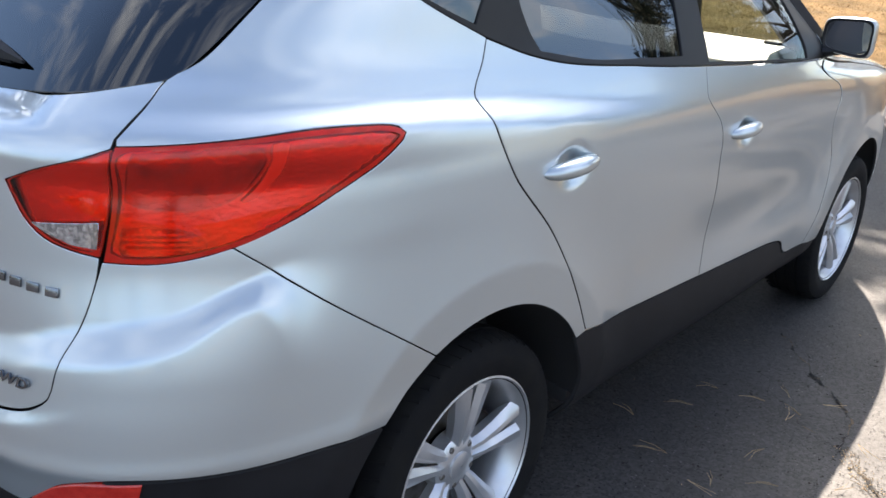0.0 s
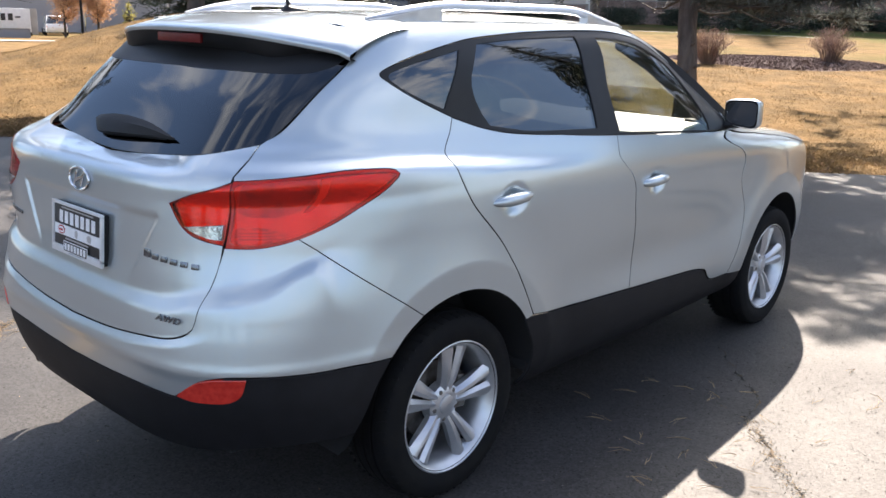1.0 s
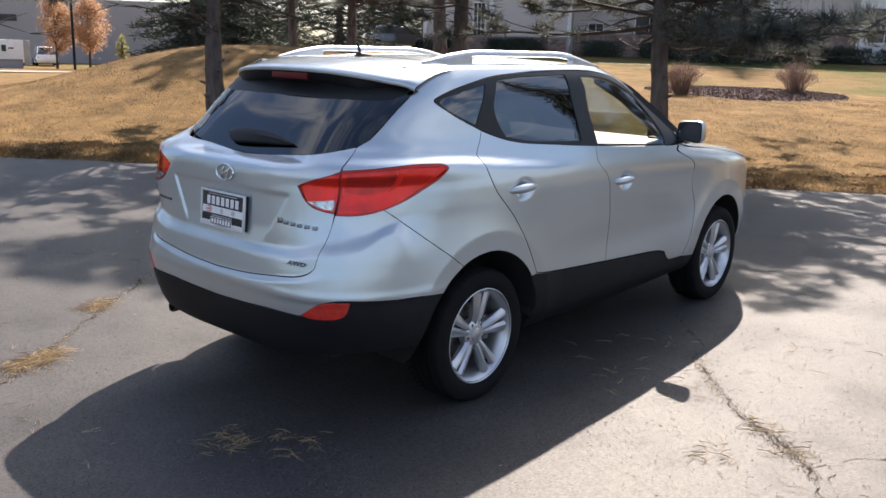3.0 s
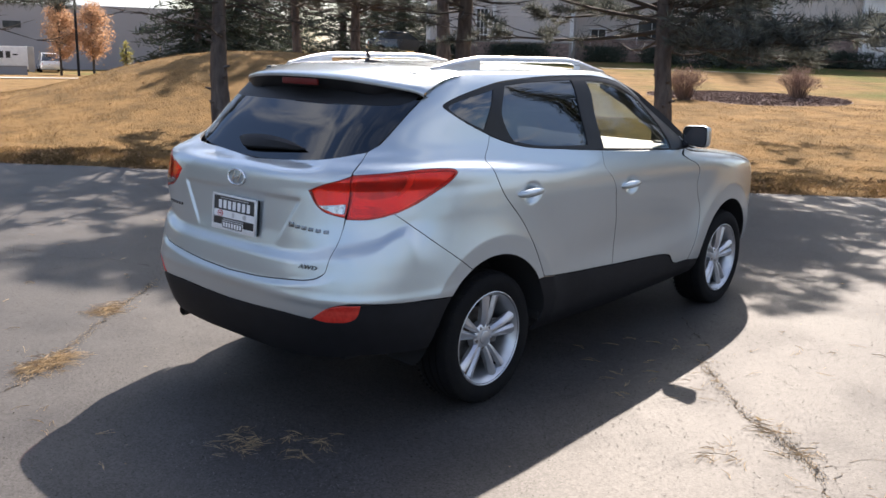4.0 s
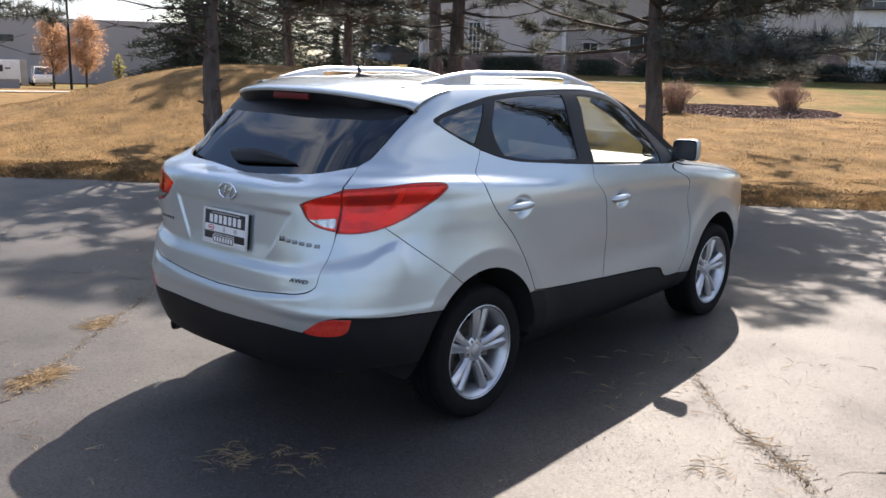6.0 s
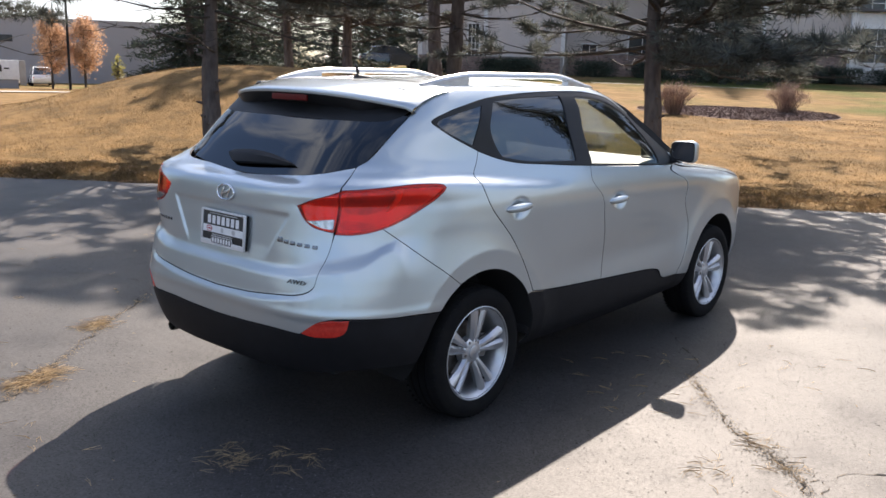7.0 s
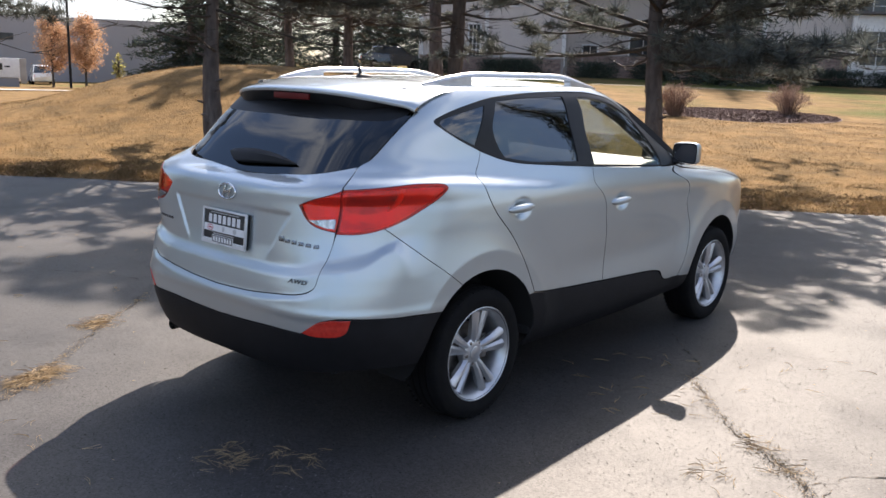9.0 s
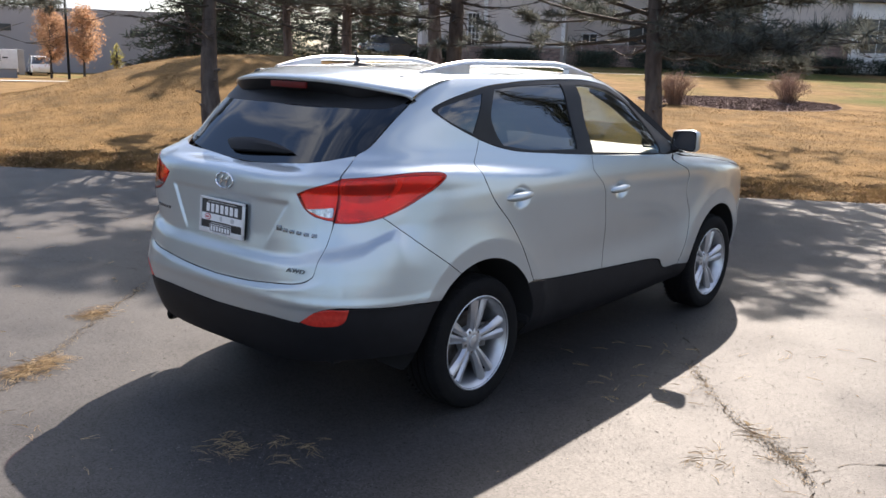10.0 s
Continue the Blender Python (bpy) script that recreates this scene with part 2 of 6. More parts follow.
FAR_GLASS = material("dark_window", (.03, .035, .04), .08, second=(.05, .055, .06), scale=2)
FAR_CAR = material("dark_car_paint", (.03, .032, .036), .15, .3, second=(.04, .042, .045), scale=3, coat=1.0)
FAR_WHITE = material("white_car_paint", (.75, .75, .74), .25, second=(.70, .70, .70), scale=3, coat=1.0)


def let_through(m, share):
    """Thin leaves and needles let some light through from behind."""
    t = m.node_tree
    b, out = t.nodes["Principled BSDF"], t.nodes["Material Output"]
    thin, mix = t.nodes.new("ShaderNodeBsdfTranslucent"), t.nodes.new("ShaderNodeMixShader")
    t.links.new(b.inputs["Base Color"].links[0].from_socket, thin.inputs["Color"])
    mix.inputs[0].default_value = share
    t.links.new(b.outputs[0], mix.inputs[1])
    t.links.new(thin.outputs[0], mix.inputs[2])
    t.links.new(mix.outputs[0], out.inputs[0])


for leaf_material, share in ((NEEDLES, .40), (SPRUCE, .15), (ORANGE, .5), (YELLOW, .5), (BLADES, .4), (RUSSET, .2), (DEAD, .3), (LITTER, .3)):
    let_through(leaf_material, share)


def greener_far_off():
    """The lawn is watered and greener towards the houses, in patches."""
    t = GRASS_SOIL.node_tree
    b = t.nodes["Principled BSDF"]
    src = b.inputs["Base Color"].links[0].from_socket
    co, n = t.nodes.new("ShaderNodeTexCoord"), t.nodes.new("ShaderNodeTexNoise")
    n.inputs["Scale"].default_value, n.inputs["Detail"].default_value = .16, 3
    t.links.new(co.outputs["Object"], n.inputs["Vector"])
    sep = t.nodes.new("ShaderNodeSeparateXYZ")
    t.links.new(co.outputs["Object"], sep.inputs[0])
    far = t.nodes.new("ShaderNodeMapRange")
    far.inputs["From Min"].default_value, far.inputs["From Max"].default_value = 14, 32
    far.inputs["To Min"].default_value, far.inputs["To Max"].default_value = -.08, .20
    t.links.new(sep.outputs["Y"], far.inputs["Value"])
    damp = far.outputs["Result"]
    for place, wide in (((-4.5, 27.5, .8), 5.5), ((-15.5, 40, 1.2), 7)):
        gap, near, more = t.nodes.new("ShaderNodeVectorMath"), t.nodes.new("ShaderNodeMapRange"), t.nodes.new("ShaderNodeMath")
        gap.operation, gap.inputs[1].default_value = "DISTANCE", place
        t.links.new(co.outputs["Object"], gap.inputs[0])
        near.inputs["From Min"].default_value, near.inputs["From Max"].default_value = wide, 0
        near.inputs["To Min"].default_value, near.inputs["To Max"].default_value = 0, .32
        t.links.new(gap.outputs["Value"], near.inputs["Value"])
        more.operation = "ADD"
        t.links.new(damp, more.inputs[0])
        t.links.new(near.outputs["Result"], more.inputs[1])
        damp = more.outputs[0]
    add, ramp = t.nodes.new("ShaderNodeMath"), t.nodes.new("ShaderNodeMapRange")
    add.operation = "ADD"
    t.links.new(damp, add.inputs[0])
    t.links.new(n.outputs["Fac"], add.inputs[1])
    ramp.inputs["From Min"].default_value, ramp.inputs["From Max"].default_value = .62, .86
    t.links.new(add.outputs[0], ramp.inputs["Value"])
    mix = t.nodes.new("ShaderNodeMixRGB")
    mix.inputs["Color2"].default_value = (.085, .098, .030, 1)
    t.links.new(ramp.outputs["Result"], mix.inputs["Fac"])
    t.links.new(src, mix.inputs["Color1"])
    t.links.new(mix.outputs["Color"], b.inputs["Base Color"])


greener_far_off()
for node in GRASS_SOIL.node_tree.nodes:
    if node.type == "TEX_NOISE" and node.inputs["Scale"].default_value > 1:
        node.inputs["Roughness"].default_value = .72

# ---- building tools ----
def mesh_of(name, verts, faces, mat, normals=None, smooth_shade=True):
    me = bpy.data.meshes.new(name)
    me.from_pydata([tuple(map(float, v)) for v in verts], [], [tuple(map(int, f)) for f in faces])
    me.materials.append(mat)
    if smooth_shade:
        me.shade_smooth()
    if normals is not None:
        me.normals_split_custom_set_from_vertices([tuple(map(float, n)) for n in normals])
    return me


def link(name, me, parent=None, label="", category="", kind="", group=""):
    ob = new(name, me)
    ob.parent = parent
    return tagged(ob, label, category, group, kind)


def part(name, bm, mat, parent, label="", shade=True):
    me = bpy.data.meshes.new(name)
    bmesh.ops.recalc_face_normals(bm, faces=bm.faces)
    bm.to_mesh(me)
    bm.free()
    me.materials.append(mat)
    if shade:
        me.shade_smooth()
        me.set_sharp_from_angle(angle=radians(38))
    return link(name, me, parent, label)


def box(size, at=(0, 0, 0), bevel=0.0, bm=None, turn=None, segments=2):
    bm = bm or bmesh.new()
    m = Matrix.Translation(at) @ (turn or Matrix()) @ Matrix.Diagonal((*size, 1))
    made = bmesh.ops.create_cube(bm, size=1, matrix=m)["verts"]
    if bevel:
        edges = list({e for v in made for e in v.link_edges})
        bmesh.ops.bevel(bm, geom=edges, offset=bevel, segments=segments, affect="EDGES", profile=.6)
    return bm


def lathe(profile, around=48, bm=None):
    """A ring about the x axis from (x, radius) stations."""
    bm = bm or bmesh.new()
    rings = []
    for x, r in profile:
        rings.append([bm.verts.new((x, r * math.cos(q), r * math.sin(q))) for q in (2 * math.pi * i / around for i in range(around))])
    for p, q in zip(rings, rings[1:]):
        for i in range(around):
            bm.faces.new((p[i], p[(i + 1) % around], q[(i + 1) % around], q[i]))
    return bm


def tube(path, radii, sides=8, bm=None, flat=1.0, close=True):
    """A tapered tube along a path; flat squashes its section upwards."""
    bm = bm or bmesh.new()
    rings = []
    for i, p in enumerate(path):
        p = Vector(p)
        d = (Vector(path[min(i + 1, len(path) - 1)]) - Vector(path[max(i - 1, 0)])).normalized()
        ref = Vector((0, 0, 1)) if abs(d.z) < .9 else Vector((1, 0, 0))
        s = d.cross(ref).normalized()
        u = s.cross(d)
        r = radii[i] if hasattr(radii, "__len__") else radii
        rings.append([bm.verts.new(p + s * r * math.cos(q) + u * r * flat * math.sin(q)) for q in (2 * math.pi * k / sides for k in range(sides))])
    for a, b in zip(rings, rings[1:]):
        for k in range(sides):
            bm.faces.new((a[k], a[(k + 1) % sides], b[(k + 1) % sides], b[k]))
    if close:
        bm.faces.new(rings[0][::-1])
        bm.faces.new(rings[-1])
    return bm


def empty(name, at=(0, 0, 0), label="", category="", kind="", group=""):
    ob = new(name)
    ob.empty_display_size = .1
    ob.matrix_world = Matrix.Translation(at)
    return tagged(ob, label, category, group, kind)
from mathutils import geometry


def curve_through(xs, ys):
    """A smooth curve through a few stations that never overshoots."""
    xs, ys = np.array(xs, float), np.array(ys, float)
    h, d = np.diff(xs), np.diff(ys) / np.diff(xs)
    m = np.zeros(len(xs))
    m[0], m[-1] = d[0], d[-1]
    for i in range(1, len(xs) - 1):
        if d[i - 1] * d[i] > 0:
            a, b = 2 * h[i] + h[i - 1], h[i] + 2 * h[i - 1]
            m[i] = (a + b) / (a / d[i - 1] + b / d[i])

    def at(x):
        x = np.clip(np.asarray(x, float), xs[0], xs[-1])
        i = np.clip(np.searchsorted(xs, x) - 1, 0, len(xs) - 2)
        t = (x - xs[i]) / h[i]
        return (ys[i] * (1 + 2 * t) * (1 - t) ** 2 + m[i] * h[i] * t * (1 - t) ** 2
                + ys[i + 1] * t * t * (3 - 2 * t) + m[i + 1] * h[i] * t * t * (t - 1))
    return at


def smooth(a, b, x):
    t = np.clip((np.asarray(x, float) - a) / (b - a), 0, 1)
    return t * t * (3 - 2 * t)


# The car: x to its right, y ahead from the rear axle, z up. At each height its plan is a rounded oblong.
MID, TOP, CAP, RISE = 0.6, 1.635, 0.6, .050
half_width = curve_through((.24, .30, .36, .45, .60, .80, 1.0, 1.08, 1.14, 1.20, 1.28, 1.36, 1.46, 1.54, 1.60, 1.635),
                           (.78, .84, .875, .89, .90, .90, .905, .90, .890, .873, .842, .81, .768, .735, .705, .680))
tail = curve_through((.24, .30, .36, .45, .55, .66, .74, .80, .87, .91, 1.02, 1.10, 1.16, 1.19, 1.206, 1.22, 1.30, 1.40, 1.50, 1.58, 1.635),
                     (-.69, -.788, -.848, -.883, -.903, -.910, -.903, -.894, -.886, -.883, -.874, -.868, -.862, -.848, -.815, -.745, -.668, -.574, -.466, -.385, -.32))
tail_corner = curve_through((.24, .30, .36, .45, .55, .66, .74, .80, .87, .91, 1.02, 1.10, 1.16, 1.19, 1.22, 1.26, 1.30, 1.40, 1.50, 1.58, 1.635),
                            (-.69, -.788, -.848, -.883, -.903, -.910, -.903, -.894, -.886, -.883, -.874, -.868, -.857, -.838, -.800, -.735, -.668, -.574, -.466, -.385, -.32))
nose = curve_through((.24, .40, .60, .85, .93, .98, 1.02, 1.06, 1.10, 1.14, 1.22, 1.40, 1.58, 1.635),
                     (3.44, 3.52, 3.54, 3.53, 3.50, 3.44, 3.32, 3.10, 2.74, 2.44, 2.28, 1.91, 1.56, 1.38))
square_tail = curve_through((.24, .62, .80, 1.0, 1.12, 1.18, 1.28, 1.40, 1.635), (4.3, 5.0, 4.7, 3.9, 3.75, 4.1, 5.2, 5.0, 4.5))
square_nose = curve_through((.24, .80, .95, 1.1, 1.25, 1.635), (5.5, 6.0, 6.0, 6.5, 7.0, 7.0))

ledge_line = curve_through((-1, -.45, -.30, -.15, -.04, .06, .114, .16, .3, .5), (.845, .861, .890, .911, .926, .962, .982, 1.005, 1.06, 1.10))
ledge_width = curve_through((-1, -.30, -.15, -.02, .065, .10, .14, .20, .34, .5), (.052, .066, .066, .058, .042, .046, .10, .22, .30, .30))
cover_line = curve_through((-1, -.62, -.45, -.30, -.2, 0), (.700, .715, .735, .757, .78, .80))
glass_tail = curve_through((.24, 1.20, 1.30, 1.40, 1.50, 1.58, 1.635), (-1.664, -.762, -.668, -.574, -.466, -.385, -.32))


class Fairing:
    """While glass is true, the tail runs on straight below the rear window, so that the pane is fair."""
    glass = False



def hull(a, v):
    """The point of the car's skin at the angle a (0: middle of the tail, 90 degrees: flank, 180: middle of the nose) and at the height v."""
    turn, a, v = np.where(np.asarray(a) < 0, -1.0, 1.0), np.abs(np.asarray(a, float)), np.asarray(v, float)
    k = np.clip((v - TOP) / CAP, 0, 1)
    z = np.minimum(v, TOP)
    w, f = half_width(z), nose(z)
    back = a <= math.pi / 2
    n = np.where(back, square_tail(np.maximum(z, 1.28) if Fairing.glass else z) * np.where(turn < 0, 1.12 + .45 * smooth(.85, 1.05, z) - .37 * smooth(1.18, 1.30, z), 1.0), square_nose(z))
    s, c = np.abs(np.sin(a)), np.abs(np.cos(a))
    rad = (s ** n + c ** n) ** (-1 / n)
    r = glass_tail(z) if Fairing.glass else tail(z) + (tail_corner(z) - tail(z)) * smooth(.35, .62, rad * s)
    lip = 1 + .003 * back * np.exp(-((z - .655) / .022) ** 2) * smooth(.5, .75, rad * c + .4 * rad * s)
    x = w * rad * s * lip
    y = np.where(back, MID - (MID - r) * rad * c * lip, MID + (f - MID) * rad * c)
    # a ledge runs across the tailgate and climbs round the corner to the lamp; the bumper cover stands prouder still
    q = np.where(back, rad * (s - c), 1.0)
    line, wide = ledge_line(q), ledge_width(q)
    proud = (.019 + .014 * smooth(-.45, -.1, q)) * smooth(.46, .10, q) * smooth(line, line - wide, z)
    proud = proud + .012 * smooth(-.18, -.40, q) * smooth(cover_line(q), cover_line(q) - .03, z)
    x = x + proud * (rad * s) ** 3.4
    y = y - proud * (rad * c) ** 3.4
    # flank: shoulder over the rear wheel, lower sweep of the doors, flared wheel arches
    side = smooth(.45, .8, rad * s)
    ledge = z + .075 * smooth(-.35, .7, y)
    x = x - .048 * side * smooth(.95, -.2, y) * smooth(1.20, 1.255, ledge) * smooth(1.52, 1.28, z)
    x = x - .022 * side * np.exp(-((z - .66) / .13) ** 2) * smooth(.30, 1.25, y) * smooth(2.2, 1.7, y)
    for yw in (0.0, 2.64):
        rr = np.hypot(y - yw, z - .345)
        x = x + .021 * side * np.clip((.71 - rr) / .185, 0, 1) ** 1.8 * smooth(.2, .5, z)
    for yh, zh in ((.265, 1.052), (1.25, 1.0)):
        e = np.hypot((y - yh - .1 * (z - zh)) / .088, (z - zh) / .060)
        x = x - .015 * smooth(1.05, .25, e)
    # the hollow for the number plate
    wide = .355 + .60 * (z - .94)
    y = y + .0075 * back * smooth(wide + .008, wide - .014, np.abs(x)) * smooth(1.086, 1.068, z) * smooth(.84, .93, z) * smooth(.3, .6, rad * c)
    x = x * (1 - k)
    y = .50 + (y - .50) * (1 - k)
    z = z + RISE * (1 - (1 - k) ** 2.3) * (v > TOP)
    return x * turn, y, z


def hull_normal(a, v, e=.008):
    da, dv = e / 1.2, e
    p = [np.stack(hull(a + da, v), -1), np.stack(hull(a - da, v), -1), np.stack(hull(a, v + dv), -1), np.stack(hull(a, v - dv), -1)]
    n = np.cross(p[0] - p[1], p[2] - p[3])
    return n / np.maximum(np.linalg.norm(n, axis=-1, keepdims=True), 1e-9)


_a = np.linspace(0, math.pi, 1500)
_p = np.stack(hull(_a, np.full(1500, 1.0)), -1)
_s = np.concatenate([[0], np.cumsum(np.linalg.norm(np.diff(_p, axis=0), axis=1))])


def spot(mode, c, v):
    """Where on the unrolled skin the height v has x = c at the tail ("r"), y = c on the flank ("s") or x = c at the nose ("f")."""
    side = 1.0
    if mode != "s":
        side, c = (-1.0 if c < 0 else 1.0), abs(c)
    lo, hi = {"r": (0.0, math.pi / 2), "s": (0.02, math.pi - .02), "f": (math.pi, math.pi / 2)}[mode]
    for _ in range(32):
        m = (lo + hi) / 2
        q = float(hull(m, v)[1 if mode == "s" else 0])
        lo, hi = (m, hi) if q < c else (lo, m)
    return side * float(np.interp((lo + hi) / 2, _a, _s)), v


def skin(S, v, lift=0.0):
    """Points and normals of the skin at places on the unrolled skin."""
    a = np.interp(np.abs(S), _s, _a) * np.where(np.asarray(S) < 0, -1.0, 1.0)
    n = hull_normal(a, v)
    return np.stack(hull(a, v), -1) + n * np.asarray(lift)[..., None], n

# ---- panels cut from the skin ----
def outline(text):
    """Places on the unrolled skin from "mode c v" entries; "!" marks a corner, the rest is rounded."""
    pts = []
    for word in text.split(";"):
        w = word.split()
        pts.append((*spot(w[0], float(w[1]), float(w[2])), len(w) > 3))
    return pts


def both(pts):
    """A half outline that starts and ends in the middle, with its mirror image."""
    return pts + [(-s, v, c) for s, v, c in reversed(pts[1:-1])]


def rounded(pts, step=.013):
    n, out = len(pts), []
    for i in range(n):
        p0, p1, p2, p3 = (np.array(pts[(i + k) % n][:2]) for k in (-1, 0, 1, 2))
        m1 = (p2 - p1) if pts[i][2] else (p2 - p0) / 2
        m2 = (p2 - p1) if pts[(i + 1) % n][2] else (p3 - p1) / 2
        size = np.linalg.norm(p2 - p1)
        m1, m2 = (m * min(1, size / max(np.linalg.norm(m), 1e-6)) for m in (m1, m2))
        k = max(1, int(size / step))
        for j in range(k):
            t = j / k
            out.append(p1 * (1 + 2 * t) * (1 - t) ** 2 + m1 * t * (1 - t) ** 2 + p2 * t * t * (3 - 2 * t) + m2 * t * t * (t - 1))
    return np.array(out)


def area(p):
    q = np.roll(p, -1, axis=0)
    return .5 * float(np.sum(p[:, 0] * q[:, 1] - q[:, 0] * p[:, 1]))


def shrink(p, d):
    """The outline moved inwards by d."""
    if area(p) < 0:
        p = p[::-1]
    a, b = p - np.roll(p, 1, axis=0), np.roll(p, -1, axis=0) - p
    na, nb = (np.stack([-e[:, 1], e[:, 0]], -1) / np.maximum(np.linalg.norm(e, axis=1, keepdims=True), 1e-9) for e in (a, b))
    m = na + nb
    m = m / np.maximum(np.sum(m * m, axis=1, keepdims=True), .5) * 2
    return p + m * d


def inside(q, p):
    x, y = q[:, 0][:, None], q[:, 1][:, None]
    a, b = p, np.roll(p, -1, axis=0)
    cross = ((a[:, 1] > y) != (b[:, 1] > y)) & (x < (b[:, 0] - a[:, 0]) * (y - a[:, 1]) / np.where(b[:, 1] == a[:, 1], 1e-9, b[:, 1] - a[:, 1]) + a[:, 0])
    return np.sum(cross, axis=1) % 2 == 1


def panel(name, pts, mat, parent, label="", holes=(), inset=.0013, depth=.013, lift=0.0, step=.03, fine=(), mirror=False, relief=None):
    """One panel of the skin inside an outline: a smooth sheet whose rolled-in rim leaves a joint to the next."""
    rims = [shrink(rounded(pts), inset)] + [shrink(rounded(h), -inset)[::-1] for h in holes]
    tops = [shrink(rims[0], .001)] + [shrink(r[::-1], -.001)[::-1] for r in rims[1:]]
    lo, hi = tops[0].min(0), tops[0].max(0)
    grid = [np.stack(np.meshgrid(np.arange(lo[0], hi[0], step), np.arange(lo[1], hi[1], step * .8), indexing="ij"), -1).reshape(-1, 2)]
    for s, v, r, st in fine:
        grid.append(np.stack(np.meshgrid(np.arange(s - r, s + r, st), np.arange(v - r, v + r, st), indexing="ij"), -1).reshape(-1, 2))
    grid = np.concatenate(grid) + .0004
    ring = np.concatenate(tops)
    keep = inside(grid, tops[0])
    for t in tops[1:]:
        keep &= ~inside(grid, t)
    grid = grid[keep]
    far = np.array([np.min(np.sum((ring - g) ** 2, axis=1)) for g in grid]) > (.008 ** 2) if len(grid) else np.zeros(0, bool)
    grid = grid[far]
    flat = np.concatenate([ring, grid])
    edges, at = [], 0
    for t in tops:
        edges += [(at + i, at + (i + 1) % len(t)) for i in range(len(t))]
        at += len(t)
    from_cdt = geometry.delaunay_2d_cdt([Vector(p) for p in flat], edges, [], 0, 1e-6)
    flat2 = np.array([(p.x, p.y) for p in from_cdt[0]])
    tri = np.array([f[:3] for f in from_cdt[2] if len(f) == 3])
    mid = flat2[tri].mean(axis=1)
    ok = inside(mid, tops[0])
    for t in tops[1:]:
        ok &= ~inside(mid, t)
    tri = tri[ok]
    raise_by = np.full(len(flat2), lift)
    if relief:
        raise_by = raise_by + relief(flat2)
    walls = len(tri)
    made = []
    for turn in ((1, -1) if mirror else (1,)):
        p, n = skin(flat2[:, 0] * turn, flat2[:, 1], raise_by)
        verts, norms, faces = [*p], [*n], [tuple(f) for f in tri]
        for top, rim in zip(tops, rims):
            base = len(verts)
            k = len(top)
            pt, nt = skin(top[:, 0] * turn, top[:, 1], lift)
            pr, nr = skin(rim[:, 0] * turn, rim[:, 1], lift - .0016)
            pd, _ = skin(rim[:, 0] * turn, rim[:, 1], lift - depth)
            out = pr - pt
            out -= nt * np.sum(out * nt, axis=1, keepdims=True)
            out /= np.maximum(np.linalg.norm(out, axis=1, keepdims=True), 1e-9)
            verts += [*pt, *pr, *pd]
            norms += [*nt, *((nt + out * .6) / 1.17), *out]
            for row in (0, 1):
                for i in range(k):
                    a, b = base + row * k + i, base + row * k + (i + 1) % k
                    faces.append((a, a + k, b + k, b))
        v2, n2 = np.array(verts), np.array(norms)
        fs = []
        for f in faces:
            c = np.cross(v2[f[1]] - v2[f[0]], v2[f[2]] - v2[f[0]])
            fs.append(f if np.dot(c, n2[f[0]] + n2[f[1]] + n2[f[2]]) > 0 else f[::-1])
        me = mesh_of(name, v2, fs, mat, n2)
        if mat in (PAINT, BLACK):
            # the joint's own walls are black: the gap's shade put into their colour
            me.materials.append(DARK)
            first, at = walls, 0
            for r in rims:
                for i in range(len(r)):
                    me.polygons[first + at + len(r) + i].material_index = 1
                at += 2 * len(r)
        made.append(link(name, me, parent, label))
    return made

# ---- ground ----
EDGE_AT, EDGE_TURN = Vector((-5.5, 5.0)), radians(35.2)
ALONG = Vector((math.cos(EDGE_TURN), math.sin(EDGE_TURN)))
OUT = Vector((-ALONG.y, ALONG.x))


def ground_z(x, y):
    """Height of the lawn: a gentle rise behind the car park and a mound at its far corner."""
    p = Vector((x, y)) - EDGE_AT
    d, s = p.dot(OUT), p.dot(ALONG)
    if d < 0:
        return -.05
    z = -.05 + .09 * min(1, d / .25)
    z += .62 * float(smooth(0, 14, d)) + .70 * float(smooth(11, 42, d))
    left = float(smooth(-7, -16, s))
    z += 1.5 * (1 - left) * float(smooth(44, 80, d))
    z -= left * (.22 * float(smooth(0, 14, d)) + .30 * float(smooth(4, 14, d)) + .70 * float(smooth(11, 42, d)))
    z -= left * 1.0 * float(smooth(16, 60, d))
    bx, by = (x + 14.2) * .8 + (y - 9.8) * .6, -(x + 14.2) * .6 + (y - 9.8) * .8
    z += 1.12 * math.exp(-(abs(bx) / (4.5 if bx < 0 else 6.0)) ** (2.6 if bx < 0 else 2.0) - (by / 3.6) ** 2) * float(smooth(0, 3, d))
    return z


def stretched(lo, hi, dense, n):
    t = np.linspace(-1, 1, n)
    q = np.sinh(t * 7.2) / np.sinh(7.2)
    return dense + np.where(q < 0, -q * (lo - dense), q * (hi - dense))


xs, ys = stretched(-900, 900, -6, 200), stretched(-900, 900, 10, 200)
verts = [(x, y, ground_z(x, y) + (.03 * noise.noise((x * .5, y * .5, 0)) if (Vector((x, y)) - EDGE_AT).dot(OUT) > .3 else 0)) for x in xs for y in ys]
faces = [(i * 200 + j, (i + 1) * 200 + j, (i + 1) * 200 + j + 1, i * 200 + j + 1) for i in range(199) for j in range(199)]
link("ground", mesh_of("ground", verts, faces, GRASS_SOIL), None, "dry straw-coloured lawn rising to a mound", "lawn", "structure")
